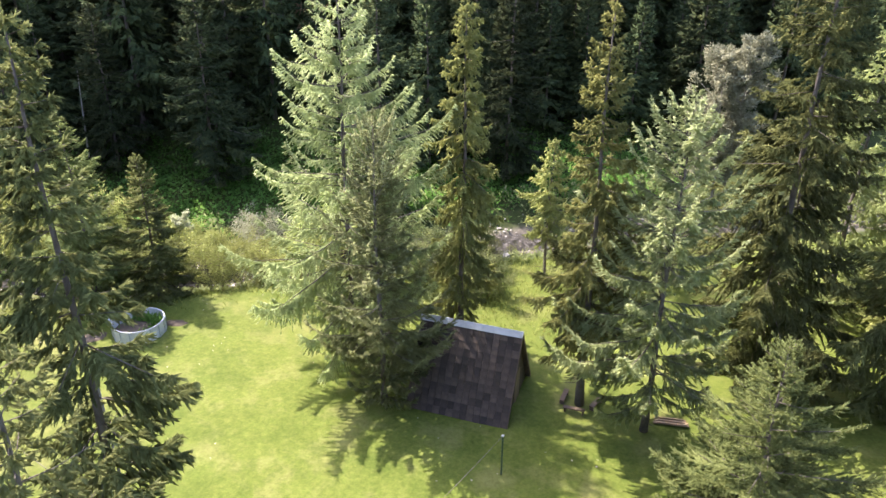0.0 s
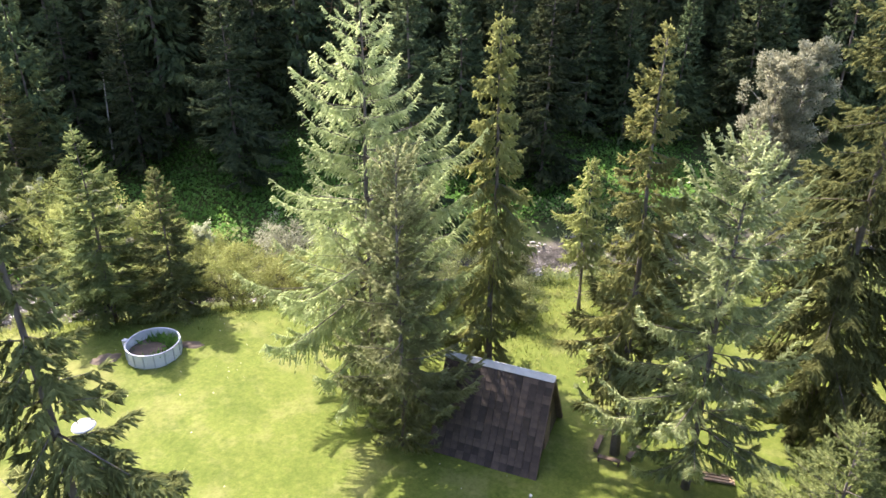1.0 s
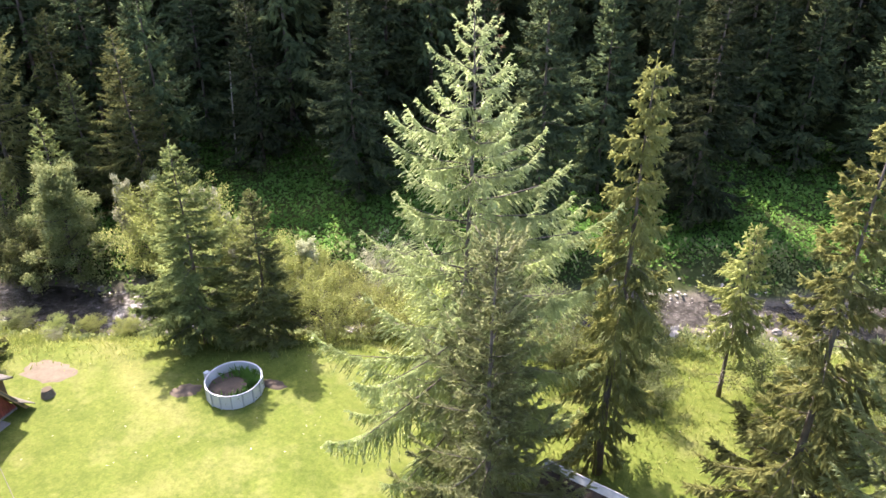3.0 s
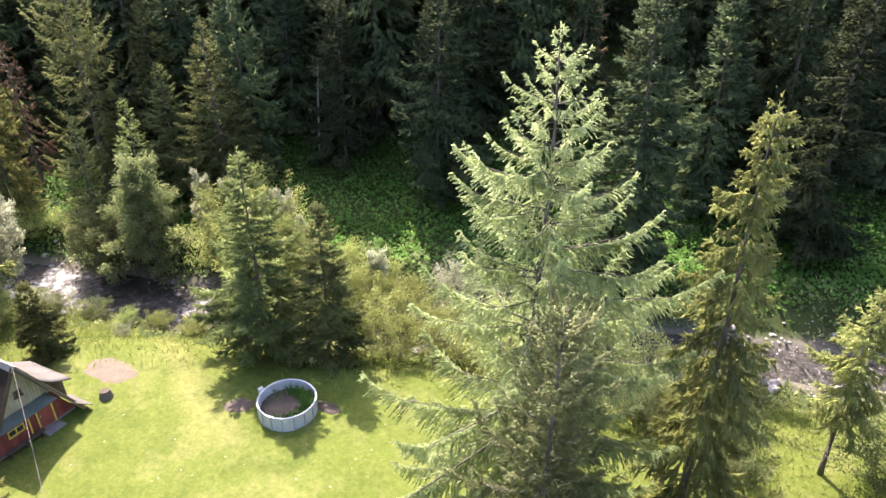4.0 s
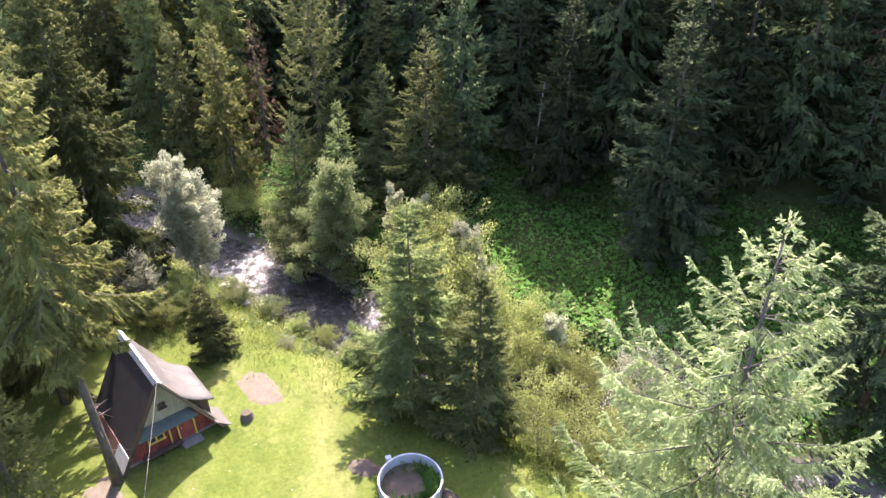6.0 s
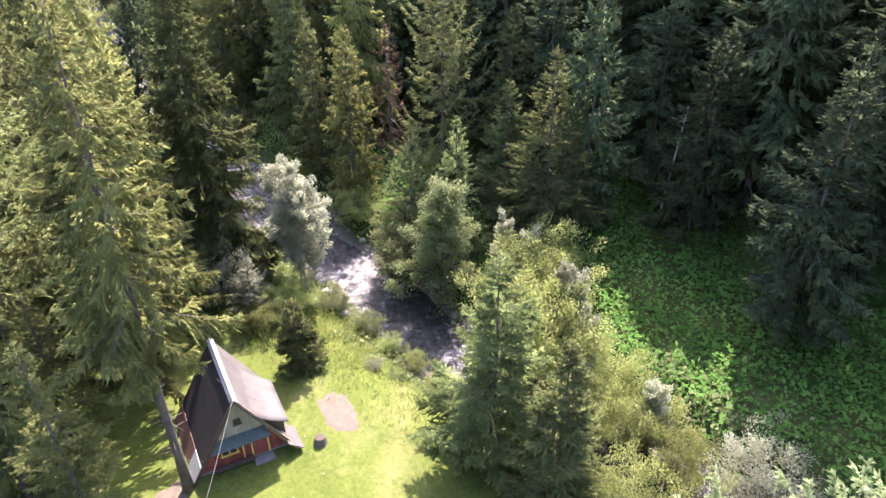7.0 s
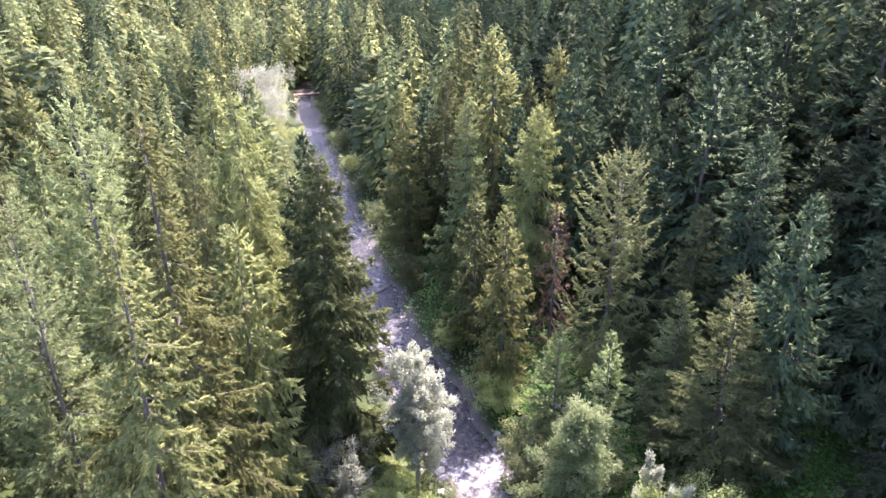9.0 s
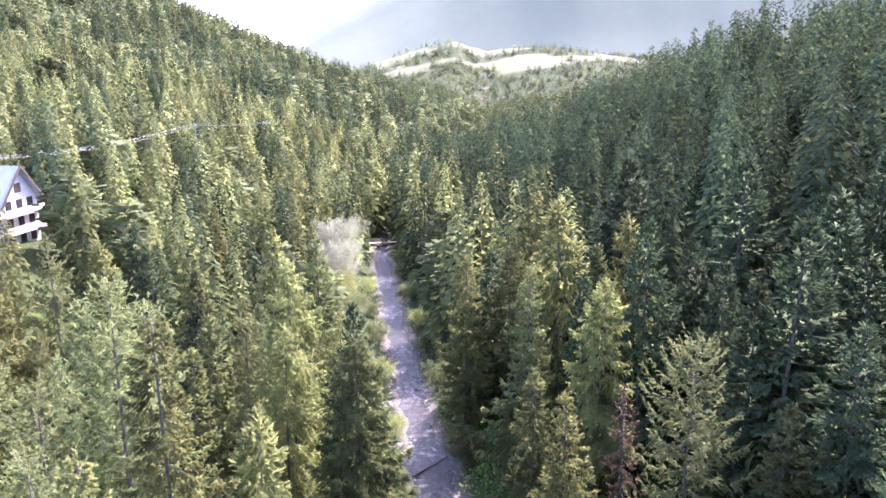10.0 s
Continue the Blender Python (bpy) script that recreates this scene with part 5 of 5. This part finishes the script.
def stream_stones():
    rng = np.random.default_rng(21)
    shapes = []
    for j in range(6):
        for mat in (STONE, PALE_STONE):
            me = rock(j + 1, 1.0, 0.45 + 0.06 * j)
            me.materials.append(mat)
            shapes.append(me)
    for i in range(150):
        s = rng.uniform(-58, 75)
        b = float(np.interp(s, BED_S, BED_N))
        v = rng.choice([-1, 1]) * rng.uniform(0.6, 3.6) if i % 3 else rng.uniform(-3.2, -1.2)
        if i < 46:
            s, v = rng.uniform(8.5, 17), rng.uniform(-3.6, 0.6)
        x, y = to_xy(s, b + v)
        r = rng.uniform(0.14, 0.5)
        pale = i < 46 or rng.random() < 0.12
        o = new("boulder", shapes[2 * int(rng.integers(6)) + (1 if pale else 0)])
        o.matrix_basis = pose(x, y, gz(x, y) + 0.18 * r, rng.uniform(-12, 12), rng.uniform(-12, 12), rng.uniform(0, 360)) @ Matrix.Diagonal((r, r, r, 1))
        tagged(o, "pale rounded boulder in the stream bed" if pale else "grey rounded boulder in the stream bed", "boulder", "boulders of the stream")
    # cobbles
    m = 2600
    s = rng.uniform(-58, 130, m)
    v = rng.normal(0, 2.2, m)
    v = np.where(np.abs(v) > 4.2, rng.uniform(-3, 3, m), v)
    x, y = to_xy(s, np.interp(s, BED_S, BED_N) + v)
    z = ground(x, y)
    r = rng.uniform(0.06, 0.17, m)
    base = np.array([(1, 0, 0), (0.3, 0.9, 0.1), (-0.8, 0.5, 0), (-0.7, -0.6, 0.1), (0.4, -0.8, 0), (0.1, 0.05, 0.75)])
    a = rng.random(m) * 6.28
    c, sn = np.cos(a), np.sin(a)
    vx = x[:, None] + r[:, None] * (base[None, :, 0] * c[:, None] - base[None, :, 1] * sn[:, None])
    vy = y[:, None] + r[:, None] * (base[None, :, 0] * sn[:, None] + base[None, :, 1] * c[:, None])
    vz = (z + 0.06)[:, None] + r[:, None] * base[None, :, 2]
    faces = np.array([(0, 1, 5), (1, 2, 5), (2, 3, 5), (3, 4, 5), (4, 0, 5)])
    f = (np.arange(m)[:, None, None] * 6 + faces[None]).reshape(-1, 3)
    tagged(new("cobbles", mesh_from("cobbles", np.stack([vx, vy, vz], -1).reshape(-1, 3), f, STONE)), "grey and brown cobbles strewn along the stream bed", "cobbles", kind="stuff")


stream_stones()


# ---- low growth ----
def tufts(name, spots, size, wide, up_share, mat, label, category, seed, flat=0.2):
    rng = np.random.default_rng(seed)
    p = np.stack([spots[:, 0], spots[:, 1], ground(spots[:, 0], spots[:, 1])], 1)
    m = len(p)
    d = unit(UP * up_share + rng.normal(size=(m, 3)) * np.array([0.5, 0.5, 0.2]))
    ln = size * rng.uniform(0.5, 1.4, m)
    p[:, 2] += spots[:, 2] - 0.02
    v = kites(rng, p, d, ln, ln * wide * rng.uniform(0.7, 1.3, m), flat)
    v, facing = turned_out(v, 0.0)
    facing = np.repeat(unit(facing[:, 0] + UP * 1.2), 4, axis=0)
    tagged(new(name, quads_mesh(name, v, mat, facing)), label, category, kind="stuff")


def low_growth():
    rng = np.random.default_rng(31)

    def scatter(m, s0, s1, v0, v1, clump=0.0, high=0.0):
        s, v = rng.uniform(s0, s1, m), rng.uniform(v0, v1, m)
        if clump:
            k = max(8, m // 60)
            cs, cv = rng.uniform(s0, s1, k), rng.uniform(v0, v1, k)
            i = rng.integers(k, size=m)
            s, v = cs[i] + rng.normal(size=m) * clump, cv[i] + rng.normal(size=m) * clump
        x, y = to_xy(s, np.interp(s, BED_S, BED_N) + v)
        return np.stack([x, y, np.abs(rng.normal(size=m)) * high], 1)
    tufts("tall_grass", np.concatenate([scatter(20000, -60, 20, -9.0, -3.2, 1.4), scatter(5000, -48, -30, -19, -6, 1.4), scatter(9000, 2, 20, -11, -3, 1.2)]), 0.34, 0.16, 0.9, GRASS_BLADE, "uncut yellowish grass along the stream bank", "tall grass", 41)
    tufts("bank_herbs", np.concatenate([scatter(3500, -60, 20, -6.0, -3.0, 0.5, 0.2), scatter(9000, -60, 140, 2.6, 6.5, 0.9, 0.5)]), 0.34, 0.6, 0.5, BROAD_LEAF, "leafy green herbs along the stream banks", "herbs", 42, 0.6)
    tufts("butterbur_leaves", np.concatenate([scatter(46000, -60, 10, 5.0, 23, 1.1, 0.30), scatter(9000, 4, 60, 4, 14, 1.0, 0.35)]), 0.30, 0.8, 0.3, UNDERGROWTH, "broad dark green leaves covering the clearing below the woods", "undergrowth", 43, 0.85)
    tufts("forest_floor_plants", np.concatenate([scatter(9000, -80, 60, 18, 60, 1.2, 0.3), scatter(6000, 14, 70, -50, -10, 1.2, 0.3)]), 0.45, 0.5, 0.5, UNDERGROWTH, "ferns and seedlings on the forest floor", "undergrowth", 44, 0.5)
    # short clover and daisies on the lawn
    m = 120
    s, v = rng.uniform(-44, 0, m), rng.uniform(-34, -9, m)
    x, y = to_xy(s, np.interp(s, BED_S, BED_N) + v)
    p = np.stack([x, y, ground(x, y) + 0.05], 1)
    v = kites(rng, p, unit(rng.normal(size=(m, 3)) * np.array([1, 1, 0.1])), rng.uniform(0.05, 0.15, m), rng.uniform(0.04, 0.11, m), 0.95)
    tagged(new("daisies", quads_mesh("daisies", v, PALE_STONE)), "small patches of white daisies in the lawn", "flowers", kind="stuff")


low_growth()


# ---- odds and ends on the lawn ----
def patch(name, x, y, rx, ry, turn, mat, label, lump=0.0, seed=1):
    """Bare earth: an uneven sheet that follows the ground just above it."""
    v, f, rings, k = [], [], 6, 28
    for i in range(rings + 1):
        for j in range(k):
            t = j * 2 * math.pi / k
            e = 1 + 0.30 * noise.noise((2 * math.cos(t), 2 * math.sin(t), seed)) + 0.22 * noise.noise((6 * math.cos(t), 6 * math.sin(t), seed))
            px, py = rx * e * i / rings * math.cos(t), ry * e * i / rings * math.sin(t)
            c, s = math.cos(radians(turn)), math.sin(radians(turn))
            wx, wy = x + px * c - py * s, y + px * s + py * c
            up = lump * (1 - (i / rings) ** 2) * (0.6 + 0.6 * noise.noise((wx * 2.2, wy * 2.2, seed)))
            v.append((wx, wy, gz(wx, wy) + 0.03 - 0.05 * (i == rings) + max(0, up)))
    for i in range(rings):
        for j in range(k):
            f.append((i * k + j, (i + 1) * k + j, (i + 1) * k + (j + 1) % k, i * k + (j + 1) % k))
    tagged(new(name, mesh_from(name, v, f, mat, True)), label, "bare earth", kind="structure")


patch("dirt_patch", -47.3, 18.7, 1.9, 1.0, 30, SAND, "trodden pinkish earth in the lawn", 0, 2)
patch("dirt_mound", -39.6, 23.7, 0.95, 0.6, 60, SOIL, "low mound of turned grey-brown soil beside the pool", 0.16, 3)
patch("dirt_mound", -36.3, 27.7, 0.9, 0.45, 20, SOIL, "low mound of turned brown soil beside the pool", 0.14, 4)
patch("dirt_patch", -41.2, 10.4, 1.6, 1.0, 10, SAND, "bare earth round the foot of a spruce", 0, 6)


def stump():
    """A sawn stump beside the red hut."""
    x, y = -45.0, 17.8
    st = tagged(new("tree_stump"), "weathered sawn tree stump on the lawn", "stump")
    st.matrix_basis = pose(x, y, gz(x, y) - 0.05)
    bm = bmesh.new()
    bmesh.ops.create_cone(bm, cap_ends=True, segments=18, radius1=0.42, radius2=0.30, depth=0.5)
    for v in bm.verts:
        v.co.x *= 1 + 0.16 * noise.noise(v.co * 3)
        v.co.y *= 1 + 0.16 * noise.noise(v.co * 3 + Vector((4, 0, 0)))
        v.co.z += 0.25
    part("wood", bm, BARK, st)
    top = bmesh.new()
    bmesh.ops.create_cone(top, cap_ends=True, segments=18, radius1=0.27, radius2=0.265, depth=0.03)
    bmesh.ops.translate(top, vec=(0, 0, 0.515), verts=top.verts)
    part("cut_face", top, SOIL, st, "weathered sawn face")


stump()


def clothes_post():
    """The metal post with its wire beside the shingled hut."""
    x, y = -10.7, 25.3
    post = tagged(new("line_post"), "slim dark green metal post with a clothes line", "post")
    z = gz(x, y)
    post.matrix_basis = pose(x, y, z - 0.05)
    part("pole", tube([(0, 0, -0.2), (0, 0, 1.2), (0, 0, 2.45)], [0.045, 0.042, 0.04], 10), DARK_GREEN, post)
    part("cap", box(0, 0, 2.48, 0.12, 0.12, 0.07), WHITE_METAL, post, "white cap")
    a, b = np.array([0, 0, 2.45]), np.array([-2.6, -14.0, 1.9])
    t = np.linspace(0, 1, 14)[:, None]
    part("line", tube(a + (b - a) * t - UP * 0.45 * np.sin(np.pi * t), np.full(14, 0.012), 5), PALE_SHEET, post, "thin pale line")
    part("pole", tube([(-2.6, -14.0, -0.2), (-2.6, -14.0, 1.95)], [0.04, 0.04], 8), DARK_GREEN, post)


DARK_GREEN = plain("dark_green_paint", (0.02, 0.05, 0.03), (0.045, 0.085, 0.05), 4.0, 0.45, 0, 0.1, 40.0)
clothes_post()


def supply_cable():
    """The cable from the red hut's ridge to a wooden pole on the lawn."""
    line = tagged(new("supply_cable"), "pale overhead cable from the hut ridge to a wooden pole", "cable")
    a = np.array([-43.45, 13.95, 2.2])
    px, py = -26.0, 12.7
    b = np.array([px, py, gz(px, py) + 3.0])
    t = np.linspace(0, 1, 20)[:, None]
    part("cable", tube(a + (b - a) * t - UP * 0.5 * np.sin(np.pi * t), np.full(20, 0.016), 5), PALE_SHEET, line)
    part("pole", tube([(px, py, gz(px, py) - 0.3), (px, py, gz(px, py) + 3.2)], [0.09, 0.07], 10), PLANK, line, "short wooden pole")
    part("cable", tube([(-46.6, 12.0, 0.9), (-45.0, 13.0, 2.0), (-43.45, 13.95, 2.2)], [0.012, 0.012, 0.012], 5), PALE_SHEET, line)


supply_cable()


def yard_lamp():
    """A white thing of unknown kind, made as a dished top on an added tall slim pole."""
    x, y = -22.1, 13.0
    lamp = tagged(new("yard_lamp"), "tall slim guessed pole with a white dished top", "lamp")
    z = gz(x, y)
    lamp.matrix_basis = pose(x, y, z - 0.05)
    h = 7.0 - z
    part("pole", tube([(0, 0, -0.2), (0, 0, h * 0.5), (0, 0, h)], [0.07, 0.055, 0.04], 10), CONCRETE, lamp)
    prof = [(0.05, 0.22), (0.22, 0.17), (0.38, 0.05), (0.40, 0.0), (0.36, 0.03), (0.05, 0.12)]
    v, f, k = [], [], 20
    for r, zz in prof:
        v += [(r * math.cos(j * 2 * math.pi / k), r * math.sin(j * 2 * math.pi / k), h + zz) for j in range(k)]
    for i in range(len(prof) - 1):
        f += [(i * k + j, i * k + (j + 1) % k, (i + 1) * k + (j + 1) % k, (i + 1) * k + j) for j in range(k)]
    f.append(tuple(range(k)))
    part("shade", (np.array(v), f), WHITE_METAL, lamp, "white dished top")


yard_lamp()


def seat_ring():
    """Rough boards round the foot of the ragged spruce."""
    for i, (x, y, a) in enumerate(((-9.2, 31.7, 10), (-10.1, 32.6, 95), (-8.3, 32.9, 80))):
        b = tagged(new("plank_bench"), "low weathered plank bench round a tree foot", "bench", "benches round the spruce")
        b.matrix_basis = pose(x, y, gz(x, y) - 0.02, 0, 0, a)
        part("seat", box(0, 0, 0.30, 1.2, 0.28, 0.05), DARK_WOOD, b)
        for dx in (-0.5, 0.5):
            part("leg", box(dx, 0, 0.14, 0.09, 0.24, 0.28), DARK_WOOD, b)


seat_ring()


def board_pile():
    x, y = -4.3, 33.6
    pile = tagged(new("board_pile"), "low pile of pale sawn boards on the grass", "boards")
    pile.matrix_basis = pose(x, y, gz(x, y), 0, 0, 18)
    for i in range(6):
        part("board", box(0.05 * (i % 2), -0.32 + 0.16 * (i % 3) * 1.3, 0.06 + 0.06 * (i // 3), 1.9 - 0.1 * i, 0.15, 0.05), PLANK, pile)


board_pile()


def fallen_log(x0, y0, x1, y1, r, lift, label):
    log = tagged(new("fallen_log"), label, "log")
    a, b = np.array([x0, y0, gz(x0, y0) + lift]), np.array([x1, y1, gz(x1, y1) + lift])
    t = np.linspace(0, 1, 8)[:, None]
    p = a + (b - a) * t + np.array([0, 0, 0.05]) * np.sin(7 * t)
    pieces = [tube(p, r * (1 - 0.5 * t[:, 0]), 8)]
    for k in (0.3, 0.5, 0.72):
        c = a + (b - a) * k
        pieces.append(tube([c, c + np.array([0.2, 0.3, 0.35]), c + np.array([0.3, 0.5, 0.8])], [r * 0.3, r * 0.2, 0.01], 4))
    part("wood", join(pieces), BARK, log)


fallen_log(*to_xy(44, -3.6), *to_xy(47.5, 0.6), 0.16, 0.25, "dead log lying across the stream")
fallen_log(*to_xy(33, -1.5), *to_xy(36, 1.2), 0.12, 0.22, "dead branch lodged in the stream")
fallen_log(*to_xy(60, -2.2), *to_xy(65, -0.4), 0.14, 0.22, "driftwood log along the stream edge")


# the bare dead stem on the slope
def bare_stem():
    x, y = -66.5, 44.0
    st = tagged(new("bare_stem"), "thin bare dead trunk before the dark woods", "dead tree")
    z = gz(x, y)
    st.matrix_basis = pose(x, y, z - 0.1)
    pieces = [tube([(0, 0, -0.2), (0.4, 0.1, 4.5), (0.9, 0.2, 9.5)], [0.11, 0.085, 0.04], 8)]
    for i in range(9):
        h = 3.5 + 0.6 * i
        a = i * 2.4
        pieces.append(tube([(0.09 * h, 0.02 * h, h), (0.09 * h + 0.6 * math.cos(a), 0.02 * h + 0.6 * math.sin(a), h + 0.1)], [0.02, 0.006], 3))
    part("wood", join(pieces), PALE_BARK, st)


bare_stem()


# ---- the guest house, the power line and the far valley ----
def guest_house():
    """The tall white house over the left bank; x runs along its ridge."""
    x, y = -100.8, -76.0
    L, W, floors, fh = 13.0, 8.2, 3, 2.6
    z = gz(-100, -67) - 0.3
    house = tagged(new("guest_house"), "white three-storey guest house with balconies and a pale steep roof", "house")
    house.matrix_basis = pose(x, y, z, 0, 0, 107)
    eave, top = floors * fh - 0.4, floors * fh + 4.4
    part("wall", box(0, 0, eave / 2 - 1.0, L, W, eave + 2.0, 0.02), PLASTER, house)
    for sx in (-1, 1):
        xx = sx * L / 2
        part("gable", slab([(xx, -W / 2, eave), (xx, W / 2, eave), (xx, 0, top - 0.3)] if sx > 0 else [(xx, W / 2, eave), (xx, -W / 2, eave), (xx, 0, top - 0.3)], 0.25), PLASTER, house)
    for sy in (-1, 1):
        a = [(-L / 2 - 0.9, sy * (W / 2 + 1.0), eave - 1.0), (L / 2 + 0.9, sy * (W / 2 + 1.0), eave - 1.0), (L / 2 + 0.9, 0, top), (-L / 2 - 0.9, 0, top)]
        part("roof_slope", slab(a if sy < 0 else [a[1], a[0], a[3], a[2]], 0.16), GREY_ROOF, house, "pale blue-grey sheet roof slope")
        for sx in (-1, 1):
            part("barge_board", beam((sx * (L / 2 + 0.95), sy * (W / 2 + 1.05), eave - 1.05), (sx * (L / 2 + 0.95), 0, top + 0.02), 0.08, 0.34), DARK_WOOD, house)
    # balconies and windows, on the long side that faces the stream and on the gable end
    for k in range(floors):
        zf = k * fh
        for side in ("front", "end"):
            n = 5 if side == "front" else 3
            for j in range(n):
                u = (j + 0.5) / n - 0.5
                ob = part("window", box(0, 0, 0, 1.25, 0.10, 1.35, 0.0), DARK_WOOD, house)
                m = pose(u * (L - 1), -W / 2 - 0.02, zf + 1.45, 0, 0, 180) if side == "front" else pose(L / 2 + 0.02, u * (W - 1), zf + 1.45, 0, 0, -90)
                ob.matrix_basis = m
                for dx in (-0.3, 0.3):
                    part("pane", box(dx, 0.06, 0, 0.5, 0.02, 1.15, 0.0), GLASS, ob)
        if k:
            part("balcony", box(0, -W / 2 - 0.65, zf - 0.08, L + 0.6, 1.4, 0.18), PINK_PLASTER, house, "pale balcony slab")
            part("railing", box(0, -W / 2 - 1.32, zf + 0.5, L + 0.6, 0.06, 0.85), PINK_PLASTER, house)
            part("balcony", box(L / 2 + 0.5, 0, zf - 0.10, 1.1, W + 0.4, 0.18), PINK_PLASTER, house, "pale balcony slab")
            part("railing", box(L / 2 + 1.02, 0, zf + 0.5, 0.06, W + 0.4, 0.85), PINK_PLASTER, house)
    ob = part("window", box(0, 0, 0, 1.3, 0.10, 1.4, 0.0), DARK_WOOD, house)
    ob.matrix_basis = pose(L / 2 + 0.05, 0, eave + 1.6, 0, 0, -90)


guest_house()


def power_line():
    pole = tagged(new("power_pole"), "grey power pole with three wires above the woods", "power pole")
    top = np.array([-161.9, -87.1, 23.8])
    z = gz(top[0], top[1])
    part("pole", tube([(top[0], top[1], z - 0.3), (top[0], top[1], (z + top[2]) / 2), tuple(top + UP * 0.5)], [0.2, 0.17, 0.13], 10), CONCRETE, pole)
    part("cross_arm", beam(top + np.array([-0.7, 1.1, 0]), top + np.array([0.7, -1.1, 0]), 0.12, 0.12), CONCRETE, pole)
    for k in (-1, 0, 1):
        o = np.array([0.55, -0.9, 0]) * k + UP * (0.12 if k else 0.5)
        for end in ((-99.0, -82.0, 21.6), (-279.7, -138.1, 20.5)):
            t = np.linspace(0, 1, 16)[:, None]
            a, b = top + o, np.array(end) + o
            part("wire", tube(a + (b - a) * t - UP * 1.6 * np.sin(np.pi * t), np.full(16, 0.02), 4), CABLE, pole)
    part("pole", tube([(-99.0, -82.0, gz(-99, -82) - 0.3), (-99.0, -82.0, 22.3)], [0.19, 0.13], 10), CONCRETE, pole)


power_line()


def footbridge():
    x, y = to_xy(172, 5.5)
    br = tagged(new("footbridge"), "small wooden footbridge over the stream bend", "bridge")
    br.matrix_basis = pose(x, y, float(bed_z(172)) + 1.0, 0, 0, math.degrees(math.atan2(ACROSS[1], ACROSS[0])))
    for i in range(16):
        part("plank", box(-4.2 + 0.56 * i, 0, 0, 0.5, 1.8, 0.08), PLANK, br)
    for sy in (-0.8, 0.8):
        part("bearer", box(0, sy, -0.14, 9.4, 0.16, 0.22), DARK_WOOD, br)
        part("rail", box(0, sy, 0.95, 9.4, 0.08, 0.08), PLANK, br)
        for i in range(5):
            part("rail_post", box(-4.4 + 2.2 * i, sy, 0.45, 0.1, 0.1, 1.0), PLANK, br)


footbridge()
patch("sand_bank", *to_xy(166, 1.0), 5.0, 2.4, 211, SAND, "pale sand bank at the stream bend", 0.2, 8)


def far_houses():
    rng = random.Random(4)
    for i in range(12):
        s, n = rng.uniform(760, 1150), rng.uniform(90, 330)
        x, y = to_xy(s, n)
        h = tagged(new("village_house"), "small white village house with a grey roof", "house", "houses of the far village")
        h.matrix_basis = pose(x, y, gz(x, y), 0, 0, rng.uniform(0, 180))
        w, d, e = rng.uniform(9, 13), rng.uniform(7, 9), rng.uniform(5, 7)
        part("wall", box(0, 0, e / 2 - 0.5, w, d, e + 1.0, 0.02), PLASTER, h)
        for sy in (-1, 1):
            a = [(-w / 2 - 0.5, sy * (d / 2 + 0.6), e - 0.3), (w / 2 + 0.5, sy * (d / 2 + 0.6), e - 0.3), (w / 2 + 0.5, 0, e + 4.2), (-w / 2 - 0.5, 0, e + 4.2)]
            part("roof_slope", slab(a if sy < 0 else [a[1], a[0], a[3], a[2]], 0.2), GREY_ROOF, h)
        for j in range(3):
            part("window", box(-w / 3 + j * w / 3, -d / 2 - 0.02, 2.2, 1.1, 0.1, 1.3, 0.0), GLASS, h)


far_houses()


def far_mountain():
    """The blue mountain that closes the valley, far beyond the rest, its haze put into its pale colour."""
    ss, ns = np.linspace(2450, 4200, 40), np.linspace(-2200, 3400, 150)
    S, N = np.meshgrid(ss, ns, indexing="ij")
    X, Y = to_xy(S, N)
    ridge = np.clip(300 + 0.55 * N, 90, 900)
    Z = -40 + ridge * smooth(2450, 3500, S) + 9 * wobble(X, Y, 190.0) + 4 * wobble(X, Y, 61.0)
    k, l = S.shape
    idx = np.arange(k * l).reshape(k, l)
    f = np.stack([idx[:-1, :-1], idx[:-1, 1:], idx[1:, 1:], idx[1:, :-1]], -1).reshape(-1, 4)
    m = plain("distant_blue_mountain", (0.106, 0.130, 0.092), (0.121, 0.144, 0.102), 0.0016, 0.95, 0, 0, 0.02)
    tagged(new("backdrop", mesh_from("backdrop", np.stack([X, Y, Z], -1).reshape(-1, 3), f, m, True)), "blue hazy mountain closing the far valley", "mountain", kind="structure")


far_mountain()
